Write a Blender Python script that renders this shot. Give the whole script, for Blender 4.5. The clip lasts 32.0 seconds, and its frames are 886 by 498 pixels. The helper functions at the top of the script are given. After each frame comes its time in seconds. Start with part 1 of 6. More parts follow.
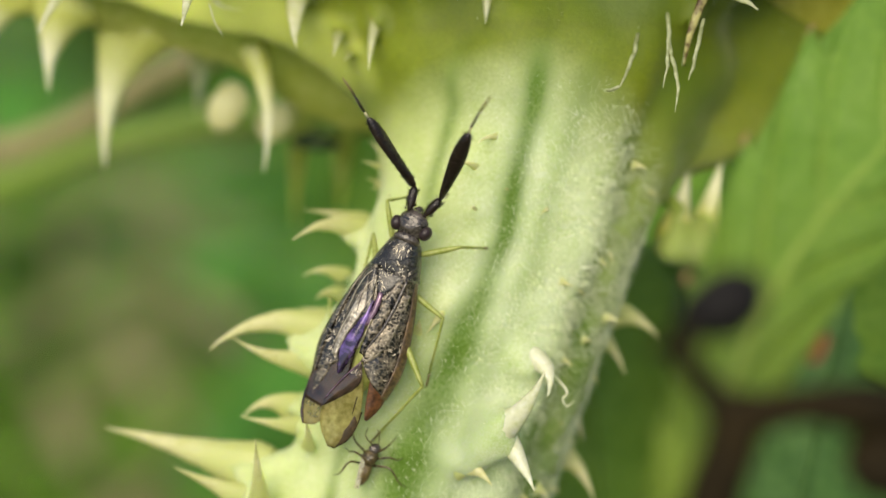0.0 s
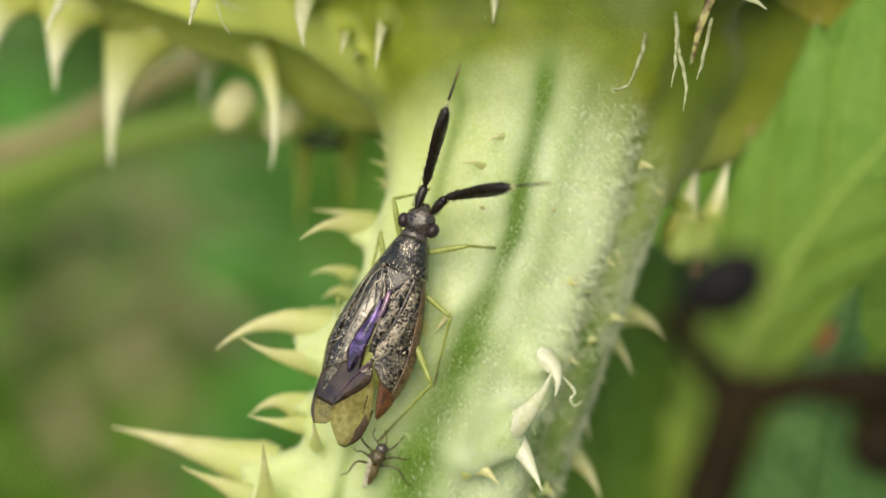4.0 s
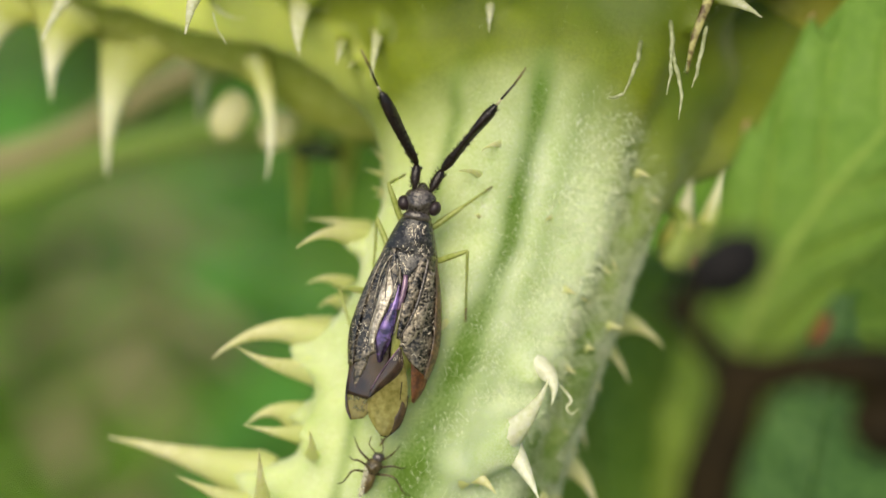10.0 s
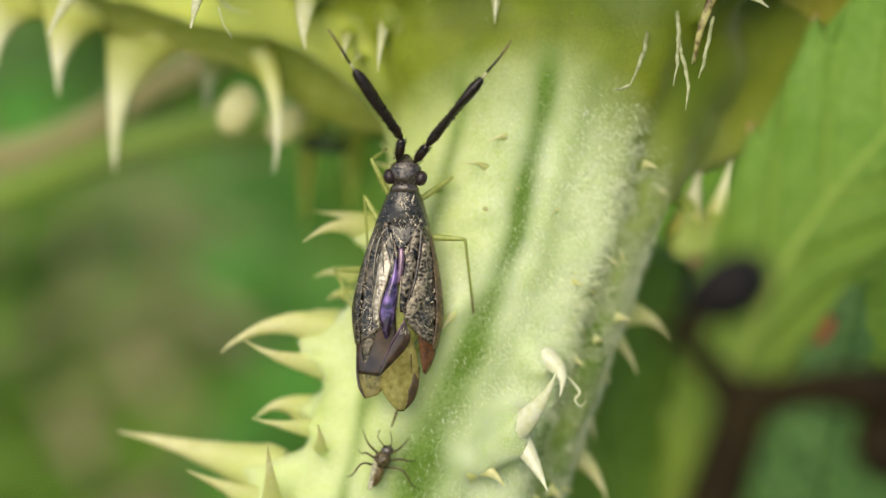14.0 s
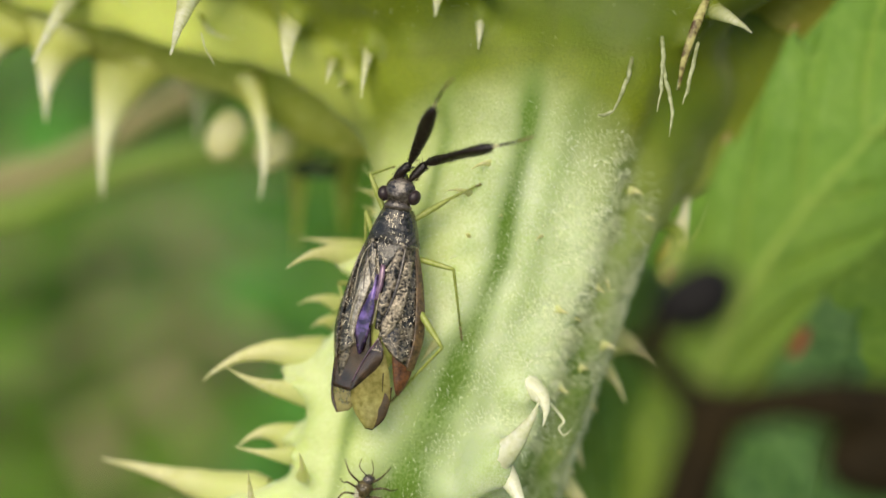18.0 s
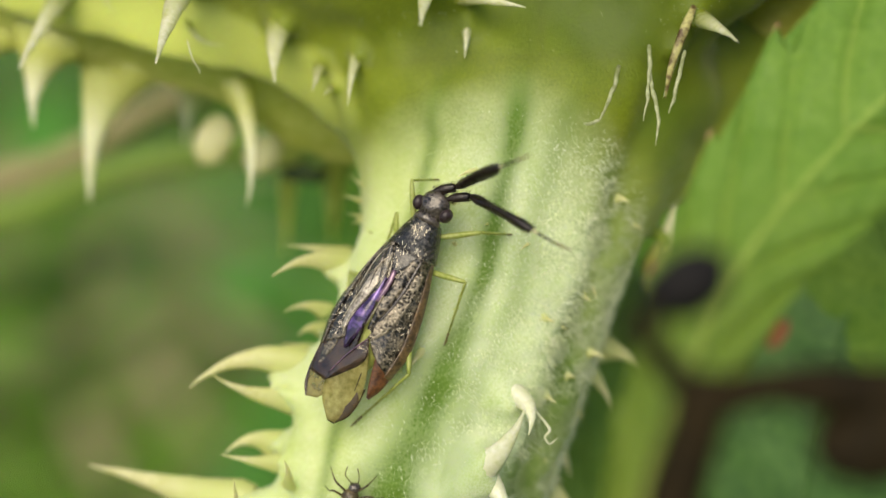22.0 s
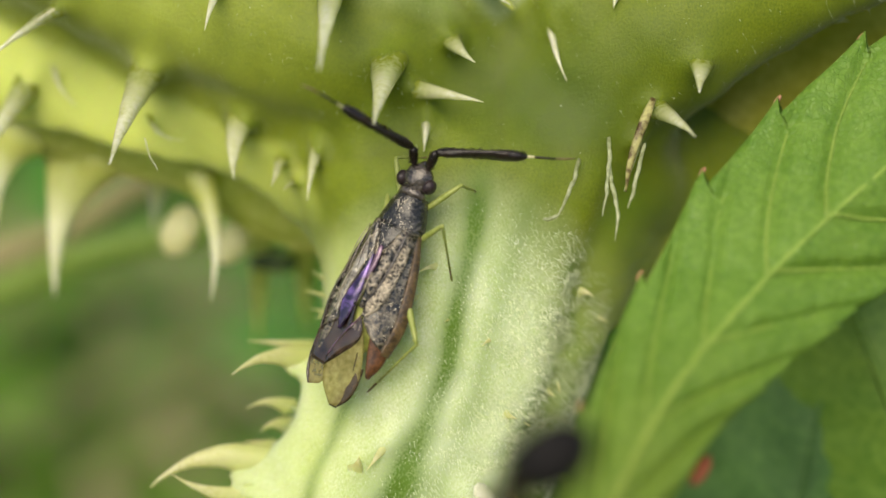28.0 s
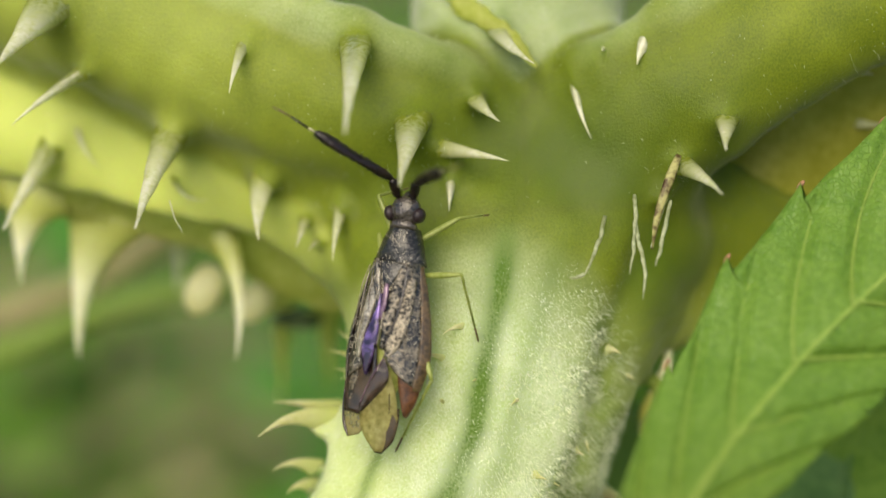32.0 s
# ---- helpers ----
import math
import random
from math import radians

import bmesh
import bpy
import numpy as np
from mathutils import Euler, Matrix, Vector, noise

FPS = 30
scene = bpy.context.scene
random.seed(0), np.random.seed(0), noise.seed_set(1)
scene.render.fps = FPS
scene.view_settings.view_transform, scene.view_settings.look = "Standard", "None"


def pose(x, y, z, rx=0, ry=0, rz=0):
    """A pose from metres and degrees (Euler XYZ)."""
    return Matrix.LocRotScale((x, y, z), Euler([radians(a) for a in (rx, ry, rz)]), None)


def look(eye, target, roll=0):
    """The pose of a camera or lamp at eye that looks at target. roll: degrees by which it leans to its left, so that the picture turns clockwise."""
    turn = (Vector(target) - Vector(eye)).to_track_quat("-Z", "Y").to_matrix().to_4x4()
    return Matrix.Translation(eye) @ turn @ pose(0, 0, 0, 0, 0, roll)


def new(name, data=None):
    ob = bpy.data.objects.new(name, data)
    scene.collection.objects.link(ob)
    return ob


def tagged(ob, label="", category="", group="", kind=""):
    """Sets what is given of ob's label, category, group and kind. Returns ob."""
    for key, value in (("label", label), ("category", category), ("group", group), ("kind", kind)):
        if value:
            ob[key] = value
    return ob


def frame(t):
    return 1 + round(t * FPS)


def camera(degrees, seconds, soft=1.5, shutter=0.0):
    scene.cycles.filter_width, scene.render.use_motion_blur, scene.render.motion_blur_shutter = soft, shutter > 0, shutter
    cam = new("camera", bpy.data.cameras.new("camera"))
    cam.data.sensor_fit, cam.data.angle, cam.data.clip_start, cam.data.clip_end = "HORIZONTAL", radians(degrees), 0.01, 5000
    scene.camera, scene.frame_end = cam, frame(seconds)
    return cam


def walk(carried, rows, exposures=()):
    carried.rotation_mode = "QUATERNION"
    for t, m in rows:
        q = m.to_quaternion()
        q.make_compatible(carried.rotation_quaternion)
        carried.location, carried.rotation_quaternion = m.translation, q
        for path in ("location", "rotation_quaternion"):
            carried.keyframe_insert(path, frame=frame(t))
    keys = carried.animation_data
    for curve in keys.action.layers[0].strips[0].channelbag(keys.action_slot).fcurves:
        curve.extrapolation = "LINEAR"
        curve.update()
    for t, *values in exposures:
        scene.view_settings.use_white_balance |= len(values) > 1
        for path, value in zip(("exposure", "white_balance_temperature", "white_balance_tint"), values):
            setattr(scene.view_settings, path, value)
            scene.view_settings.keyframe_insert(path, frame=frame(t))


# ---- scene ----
MM = 0.001
HEIGHT = 0.45
# the plant's own axes: u to the right, v along the stalk, w out towards the viewer, in millimetres
PLANT = Matrix.Translation((0, 0, HEIGHT)) @ Euler((radians(65), 0, 0)).to_matrix().to_4x4()


def spot(u, v, w, rx=0, ry=0, rz=0):
    """A rigid pose in the world from a place in the plant's axes."""
    return PLANT @ pose(u * MM, v * MM, w * MM, rx, ry, rz)


# ---- camera ----
cam = camera(36.0, 32.0)
cam.data.dof.use_dof = True
cam.data.dof.focus_distance = 0.0266
cam.data.dof.aperture_fstop = 36.0
cam.data.dof.aperture_blades = 0
CAMERA_ROWS = [
    (0, 0.000, 0.000, 27.699, 0.069, -0.061, 0.070),
    (0.5, -0.029, -0.045, 27.708, -0.091, -0.106, 0.130),
    (1, 0.008, -0.121, 27.752, -0.021, 0.186, 0.167),
    (1.5, -0.058, -0.195, 27.746, 0.341, 0.147, 0.173),
    (2, -0.016, -0.233, 27.724, 0.504, 0.225, 0.218),
    (2.5, -0.098, -0.130, 27.755, 0.278, 0.138, 0.174),
    (3, -0.170, -0.156, 27.715, 0.379, -0.038, 0.158),
    (3.5, -0.099, -0.051, 27.673, 0.216, 0.041, 0.167),
    (5.5, -0.266, 0.049, 27.663, -0.140, -0.269, -0.183),
    (6, -0.161, 0.063, 27.659, 0.059, -0.043, -0.145),
    (6.5, -0.065, 0.229, 27.664, 0.067, 0.092, -0.195),
    (7, -0.055, 0.086, 27.678, 0.165, 0.078, -0.060),
    (7.5, -0.087, -0.016, 27.672, 0.324, -0.065, -0.046),
    (8, -0.051, -0.068, 27.681, 0.494, -0.022, -0.006),
    (8.5, -0.106, -0.095, 27.661, 0.263, -0.248, -0.111),
    (9, -0.126, -0.123, 27.674, 0.477, -0.350, -0.001),
    (9.5, -0.054, -0.085, 27.635, 0.570, -0.044, -0.060),
    (10, -0.120, -0.108, 27.670, 0.627, -0.160, 0.001),
    (10.5, -0.062, -0.032, 27.667, 0.256, -0.197, -0.053),
    (11, -0.123, -0.151, 27.659, 0.289, -0.190, -0.200),
    (11.5, -0.041, -0.051, 27.662, 0.075, -0.007, -0.384),
    (12, -0.051, -0.167, 27.679, 0.341, -0.043, -0.356),
    (12.5, -0.032, -0.170, 27.737, 0.363, 0.180, -0.380),
    (13, -0.056, -0.076, 27.679, 0.268, 0.235, -0.269),
    (13.5, -0.074, -0.043, 27.716, 0.194, 0.193, -0.320),
    (14, -0.039, -0.052, 27.656, 0.205, 0.315, -0.383),
    (14.5, -0.018, -0.144, 27.667, 0.702, 0.569, -0.374),
    (16.5, 0.716, 0.000, 27.478, 0.994, 1.581, -0.140),
    (17, 0.788, 0.147, 27.415, 0.941, 1.423, -0.251),
    (17.5, 0.791, 0.075, 27.439, 0.994, 1.386, -0.249),
    (18, 0.755, 0.067, 27.424, 1.090, 1.260, -0.330),
    (18.5, 0.755, -0.034, 27.458, 1.296, 1.422, -0.368),
    (19, 0.768, 0.030, 27.441, 1.207, 1.409, -0.301),
    (19.5, 0.855, 0.229, 27.386, 1.117, 1.254, -0.302),
    (20, 0.908, 0.388, 27.398, 0.886, 1.175, -0.421),
    (20.5, 0.894, 0.383, 27.393, 0.832, 1.139, -0.371),
    (21, 0.925, 0.382, 27.393, 0.660, 1.146, -0.206),
    (21.5, 0.918, 0.472, 27.425, 0.602, 1.087, -0.290),
    (22, 1.011, 0.404, 27.394, 0.730, 1.212, -0.256),
    (22.5, 1.309, 0.472, 27.296, 0.926, 1.127, -0.253),
    (23, 2.058, 0.796, 27.231, 1.019, 0.974, -0.533),
    (23.5, 2.185, 0.838, 27.178, 1.038, 1.110, -0.640),
    (24, 2.203, 0.797, 27.188, 1.394, 1.305, -0.632),
    (24.5, 2.183, 0.884, 27.193, 1.415, 1.295, -0.718),
    (25, 2.062, 1.008, 27.218, 1.561, 1.433, -0.759),
    (25.5, 2.107, 0.930, 27.159, 1.999, 1.524, -0.654),
    (27.5, 2.128, 1.369, 27.077, 2.364, 1.729, -0.775),
    (28, 2.083, 1.320, 27.076, 2.817, 1.808, -0.835),
    (28.5, 2.126, 1.385, 27.055, 2.847, 1.875, -0.812),
    (29, 2.133, 1.391, 26.989, 3.422, 2.030, -0.888),
    (29.5, 2.114, 1.467, 26.985, 3.601, 2.133, -0.987),
    (30, 1.998, 1.571, 26.944, 4.011, 2.192, -1.231),
    (30.5, 1.942, 1.726, 26.952, 4.139, 2.268, -1.409),
    (31, 1.900, 1.692, 26.975, 4.368, 2.411, -1.412),
    (31.5, 1.907, 1.532, 26.984, 4.748, 2.487, -1.416),
    (32, 1.842, 1.759, 27.009, 4.380, 2.414, -1.463),
]
walk(cam, [(t, spot(u, v, w, rx, ry, rz)) for t, u, v, w, rx, ry, rz in CAMERA_ROWS], [(0.0, 0.16, 7150, 14), (32.0, 0.16, 7150, 14)])

# ---- light ----
SUN_WAY = (PLANT.to_3x3() @ Vector((-0.20, 0.45, 0.87))).normalized()
world = bpy.data.worlds.new("sky")
scene.world = world
world.use_nodes = True
wn = world.node_tree.nodes
sky = wn.new("ShaderNodeTexSky")
sky.sky_type = "NISHITA"
sky.sun_disc = False
sky.sun_elevation = math.asin(SUN_WAY.z)
sky.sun_rotation = math.atan2(SUN_WAY.x, SUN_WAY.y)
wn["Background"].inputs[1].default_value = 0.15
world.node_tree.links.new(sky.outputs[0], wn["Background"].inputs[0])
sun = new("sun", bpy.data.lights.new("sun", "SUN"))
sun.data.energy = 3.2
sun.data.angle = radians(50)
sun.data.color = (1.0, 0.94, 0.73)
sun.matrix_world = look(SUN_WAY * 3, (0, 0, 0))


# ---- materials ----
def surface(name, dark, light, scale=3.0, rough=0.5, spec=0.4, bump=0.03, grain=14.0, flesh=0.0, through_light=0.0, metal=0.0, stripes=None, top=None, sharp=(0.35, 0.65), coat=0.0, stretch=1.0, lime=None, deep=None, net=0.0, sheen=0.0, alpha=1.0):
    """Two tones mixed by a coarse and a fine pattern, fine relief, and some light through the flesh."""
    m = bpy.data.materials.new(name)
    m.use_nodes = True
    nt = m.node_tree
    n, li = nt.nodes, nt.links
    b = n["Principled BSDF"]
    tc = n.new("ShaderNodeTexCoord")
    coarse, fine = n.new("ShaderNodeTexNoise"), n.new("ShaderNodeTexNoise")
    coarse.inputs["Scale"].default_value, coarse.inputs["Detail"].default_value = scale, 4
    fine.inputs["Scale"].default_value, fine.inputs["Detail"].default_value = grain, 3
    place = n.new("ShaderNodeMapping")
    place.inputs["Scale"].default_value = (1, stretch, 1)
    li.new(tc.outputs["Object"], place.inputs["Vector"])
    for t in (coarse, fine):
        li.new(place.outputs[0], t.inputs["Vector"])
    add = n.new("ShaderNodeMath")
    add.operation = "MULTIPLY_ADD"
    add.inputs[1].default_value = 0.55
    li.new(fine.outputs["Fac"], add.inputs[0])
    half = n.new("ShaderNodeMath")
    half.operation = "MULTIPLY"
    half.inputs[1].default_value = 0.45
    li.new(coarse.outputs["Fac"], half.inputs[0])
    li.new(half.outputs[0], add.inputs[2])
    ramp = n.new("ShaderNodeValToRGB")
    ramp.color_ramp.elements[0].position, ramp.color_ramp.elements[1].position = sharp
    ramp.color_ramp.elements[0].color, ramp.color_ramp.elements[1].color = (*dark, 1), (*light, 1)
    li.new(add.outputs[0], ramp.inputs[0])
    colour = ramp.outputs[0]
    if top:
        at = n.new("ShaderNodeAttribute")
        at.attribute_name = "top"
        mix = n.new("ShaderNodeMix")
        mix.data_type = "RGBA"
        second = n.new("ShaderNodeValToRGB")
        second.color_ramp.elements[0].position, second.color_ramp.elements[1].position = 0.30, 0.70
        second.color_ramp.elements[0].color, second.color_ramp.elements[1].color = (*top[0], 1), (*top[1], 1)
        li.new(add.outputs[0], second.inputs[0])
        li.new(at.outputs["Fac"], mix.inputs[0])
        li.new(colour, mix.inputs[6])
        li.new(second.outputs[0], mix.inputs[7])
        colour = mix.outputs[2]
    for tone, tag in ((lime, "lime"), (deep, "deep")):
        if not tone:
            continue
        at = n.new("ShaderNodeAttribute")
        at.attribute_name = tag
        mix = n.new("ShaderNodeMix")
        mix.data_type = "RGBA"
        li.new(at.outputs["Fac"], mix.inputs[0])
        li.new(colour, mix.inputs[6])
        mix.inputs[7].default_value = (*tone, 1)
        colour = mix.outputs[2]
    if stripes:
        at = n.new("ShaderNodeAttribute")
        at.attribute_name = "stripe"
        mix = n.new("ShaderNodeMix")
        mix.data_type = "RGBA"
        wob = n.new("ShaderNodeMath")
        wob.operation = "MULTIPLY"
        grow = n.new("ShaderNodeMath")
        grow.operation = "MULTIPLY_ADD"
        grow.inputs[1].default_value, grow.inputs[2].default_value = 1.6, 0.2
        grow.use_clamp = False
        li.new(fine.outputs["Fac"], grow.inputs[0])
        li.new(at.outputs["Fac"], wob.inputs[0])
        li.new(grow.outputs[0], wob.inputs[1])
        wob.use_clamp = True
        li.new(wob.outputs[0], mix.inputs[0])
        li.new(colour, mix.inputs[6])
        mix.inputs[7].default_value = (*stripes, 1)
        colour = mix.outputs[2]
    li.new(colour, b.inputs["Base Color"])
    b.inputs["Roughness"].default_value = rough
    b.inputs["Specular IOR Level"].default_value = spec
    b.inputs["Metallic"].default_value = metal
    b.inputs["Coat Weight"].default_value = coat
    b.inputs["Coat Roughness"].default_value = 0.18
    if flesh:
        b.inputs["Subsurface Weight"].default_value = flesh
        b.inputs["Subsurface Radius"].default_value = (0.8, 1.0, 0.35)
        b.inputs["Subsurface Scale"].default_value = 0.0009
    b.inputs["Sheen Weight"].default_value = sheen
    b.inputs["Sheen Roughness"].default_value = 0.45
    b.inputs["Alpha"].default_value = alpha
    if bump:
        bp = n.new("ShaderNodeBump")
        bp.inputs["Strength"].default_value = 0.6
        bp.inputs["Distance"].default_value = bump * MM
        li.new(add.outputs[0], bp.inputs["Height"])
        li.new(bp.outputs[0], b.inputs["Normal"])
    if net:
        # small vein meshes, sunken and a little paler
        cells = n.new("ShaderNodeTexVoronoi")
        cells.feature = "DISTANCE_TO_EDGE"
        cells.inputs["Scale"].default_value = net
        li.new(place.outputs[0], cells.inputs["Vector"])
        line = n.new("ShaderNodeMapRange")
        line.inputs["From Max"].default_value = 0.16
        li.new(cells.outputs["Distance"], line.inputs["Value"])
        low = n.new("ShaderNodeBump")
        low.inputs["Strength"].default_value = 0.8
        low.inputs["Distance"].default_value = 0.014 * MM
        li.new(line.outputs[0], low.inputs["Height"])
        li.new(bp.outputs[0], low.inputs["Normal"])
        li.new(low.outputs[0], b.inputs["Normal"])
        pale = n.new("ShaderNodeMix")
        pale.data_type = "RGBA"
        pale.blend_type = "MULTIPLY"
        pale.inputs[0].default_value = 0.6
        tone = n.new("ShaderNodeValToRGB")
        tone.color_ramp.elements[0].color, tone.color_ramp.elements[1].color = (0.84, 0.88, 0.75, 1), (1, 1, 1, 1)
        li.new(line.outputs[0], tone.inputs[0])
        li.new(colour, pale.inputs[6])
        li.new(tone.outputs[0], pale.inputs[7])
        colour = pale.outputs[2]
        li.new(colour, b.inputs["Base Color"])
    if through_light:
        tr = n.new("ShaderNodeBsdfTranslucent")
        ms = n.new("ShaderNodeMixShader")
        ms.inputs[0].default_value = through_light
        li.new(colour, tr.inputs["Color"])
        li.new(b.outputs[0], ms.inputs[1])
        li.new(tr.outputs[0], ms.inputs[2])
        li.new(ms.outputs[0], n["Material Output"].inputs["Surface"])
    return m


# the deep tone is shade of the joint, painted into the skin colour
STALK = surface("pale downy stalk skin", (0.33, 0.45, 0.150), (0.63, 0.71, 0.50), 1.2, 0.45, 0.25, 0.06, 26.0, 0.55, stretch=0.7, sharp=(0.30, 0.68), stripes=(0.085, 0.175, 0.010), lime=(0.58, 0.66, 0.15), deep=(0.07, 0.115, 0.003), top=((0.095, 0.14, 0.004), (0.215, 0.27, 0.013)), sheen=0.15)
PRICK = surface("translucent straw prickle", (0.66, 0.66, 0.26), (0.86, 0.84, 0.50), 1.5, 0.32, 0.5, 0.02, 12.0, 0.2, through_light=0.4, stripes=(0.66, 0.72, 0.28))
PRICK_GREEN = surface("glassy prickle with an olive foot", (0.66, 0.69, 0.34), (0.93, 0.93, 0.74), 2.5, 0.12, 0.8, 0.015, 9.0, 0.2, through_light=0.4, stripes=(0.28, 0.34, 0.03), coat=0.9)
PRICK_PALE = surface("glassy white prickle", (0.68, 0.72, 0.42), (0.90, 0.92, 0.74), 1.2, 0.16, 0.7, 0.02, 9.0, 0.2, through_light=0.35)
DOWN = surface("white plant hair", (0.70, 0.79, 0.50), (0.90, 0.93, 0.78), 2, 0.4, 0.5, 0, 10, through_light=0.35)
BROWNED = surface("straw bract with browned edge", (0.07, 0.035, 0.008), (0.46, 0.44, 0.17), 2.2, 0.45, 0.4, 0.04, 7, sharp=(0.40, 0.56), through_light=0.2)
WING = surface("lime translucent wing edge", (0.56, 0.62, 0.10), (0.74, 0.77, 0.26), 1.0, 0.4, 0.4, 0.03, 6.0, through_light=0.65)
WING_OLIVE = surface("olive translucent wing edge", (0.40, 0.42, 0.035), (0.60, 0.60, 0.09), 1.0, 0.45, 0.4, 0.03, 6.0, through_light=0.5)
# prickle colour paled so that those shaded by the wings look lit
PRICK_LIT = surface("thin translucent prickle paled to look lit", (0.74, 0.78, 0.40), (0.93, 0.93, 0.68), 1.5, 0.25, 0.6, 0.03, 12.0, 0.2, through_light=0.25, stripes=(0.50, 0.54, 0.12))
LEAF = surface("fresh green leaf", (0.122, 0.270, 0.026), (0.215, 0.382, 0.052), 1.1, 0.42, 0.45, 0.03, 7.0, through_light=0.35, top=((0.165, 0.235, 0.020), (0.26, 0.32, 0.038)), net=9.0)
VEIN_FINE = surface("fine leaf vein", (0.21, 0.34, 0.048), (0.31, 0.44, 0.085), 3, 0.45, 0.4, 0.02, 12, through_light=0.25)
LEAF_MID = surface("mid green weed leaf", (0.10, 0.23, 0.022), (0.21, 0.36, 0.05), 0.8, 0.5, 0.4, 0.05, 5.0, through_light=0.3)
LEAF_BLUE = surface("bluish green leaf", (0.05, 0.14, 0.028), (0.11, 0.25, 0.055), 0.8, 0.5, 0.4, 0.05, 5.0, through_light=0.3)
VEIN = surface("pale leaf vein", (0.22, 0.37, 0.050), (0.32, 0.46, 0.09), 3, 0.45, 0.4, 0.02, 12, through_light=0.25, top=((0.25, 0.30, 0.04), (0.36, 0.38, 0.075)))
RED = surface("reddish leaf tooth", (0.26, 0.11, 0.05), (0.44, 0.25, 0.14), 4, 0.5, 0.4, 0.02, 14)
STIPULE = surface("dull red stipule", (0.20, 0.04, 0.02), (0.36, 0.11, 0.05), 4, 0.5, 0.4, 0.02, 14)
THREAD = surface("withered translucent hair", (0.26, 0.30, 0.12), (0.66, 0.70, 0.45), 3, 0.3, 0.6, 0.03, 9, through_light=0.4)
TWIG = surface("dark withered twig", (0.005, 0.0035, 0.001), (0.023, 0.015, 0.004), 2, 0.8, 0.15, 0.06, 9)
BUD = surface("black dried bud", (0.003, 0.003, 0.003), (0.010, 0.008, 0.008), 3, 0.7, 0.2, 0.04, 12)
SOIL = surface("leaf litter and soil", (0.05, 0.06, 0.02), (0.12, 0.13, 0.05), 9, 0.9, 0.2, 0, 40)
HERB = surface("blurred green herb", (0.085, 0.22, 0.020), (0.215, 0.40, 0.046), 14, 0.55, 0.3, 0, 60, through_light=0.3)
HERB_TEAL = surface("cool green herb leaf", (0.04, 0.19, 0.022), (0.12, 0.34, 0.055), 14, 0.55, 0.3, 0, 60, through_light=0.3)
DRY = surface("dry brown grass", (0.16, 0.145, 0.065), (0.32, 0.29, 0.15), 14, 0.7, 0.2, 0, 60)
PINK = surface("pinkish leaf stalk", (0.26, 0.26, 0.09), (0.40, 0.32, 0.17), 0.6, 0.5, 0.3, 0, 5)
CUTICLE = surface("dark bronze wing", (0.006, 0.005, 0.004), (0.21, 0.175, 0.12), 3.2, 0.24, 0.5, 0.14, 17.0, sharp=(0.43, 0.62), metal=0.35, coat=0.9)
EDGE = surface("brown translucent wing edge", (0.022, 0.014, 0.007), (0.17, 0.105, 0.045), 3.0, 0.3, 0.6, 0.06, 13.0, coat=0.3)
SHIELD = surface("blackish punctured shield", (0.006, 0.006, 0.0055), (0.085, 0.078, 0.068), 3.0, 0.20, 0.55, 0.14, 15.0, sharp=(0.46, 0.68), metal=0.3, coat=0.5)
HEAD = surface("black shining head", (0.010, 0.009, 0.008), (0.12, 0.10, 0.085), 5, 0.2, 0.6, 0.08, 16, metal=0.3, coat=0.5)
EYE = surface("dull purple brown eye", (0.012, 0.008, 0.009), (0.035, 0.022, 0.024), 6, 0.35, 0.4, 0.02, 40)
FEELER = surface("black bristly feeler", (0.003, 0.0025, 0.0025), (0.020, 0.011, 0.008), 5, 0.33, 0.45, 0.07, 14)
FEELER_PALE = surface("pale feeler joint", (0.45, 0.42, 0.22), (0.7, 0.66, 0.42), 5, 0.4, 0.4, 0, 18)
LEG = surface("green glassy leg", (0.28, 0.35, 0.06), (0.44, 0.49, 0.15), 4, 0.3, 0.5, 0.01, 14, through_light=0.3)
FOOT = surface("brownish foot", (0.06, 0.045, 0.02), (0.20, 0.15, 0.06), 5, 0.45, 0.4, 0, 14)
CUNEUS = surface("rusty wing corner", (0.03, 0.011, 0.005), (0.17, 0.07, 0.025), 3, 0.35, 0.5, 0.03, 14)
SMOKY = surface("smoky wing membrane", (0.010, 0.006, 0.005), (0.08, 0.048, 0.034), 2, 0.12, 0.5, 0.01, 8, coat=0.5, alpha=0.88)
TAWNY = surface("tawny smoky wing tip", (0.12, 0.095, 0.030), (0.34, 0.28, 0.11), 2, 0.14, 0.6, 0.01, 8, through_light=0.3, coat=0.3, alpha=0.55)
AMBER = surface("amber wing membrane", (0.30, 0.27, 0.075), (0.62, 0.56, 0.22), 2, 0.14, 0.6, 0.01, 8, through_light=0.4, coat=0.3, alpha=0.55)
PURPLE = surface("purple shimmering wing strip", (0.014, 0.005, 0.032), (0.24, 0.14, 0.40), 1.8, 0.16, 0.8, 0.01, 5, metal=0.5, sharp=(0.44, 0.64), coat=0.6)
ROSE = surface("rosy tone of wing gleam and membrane fold", (0.05, 0.02, 0.04), (0.34, 0.20, 0.30), 3, 0.18, 0.8, 0.01, 9, metal=0.3, coat=0.4)
GOLD = surface("golden wing scale", (0.42, 0.36, 0.25), (0.8, 0.72, 0.56), 3, 0.3, 0.6, 0, 9, metal=0.2)
MOTTLED = surface("black wing flecked with cream", (0.005, 0.0045, 0.004), (0.32, 0.27, 0.20), 3.0, 0.22, 0.55, 0.15, 14.0, sharp=(0.47, 0.62), metal=0.3, coat=0.3)
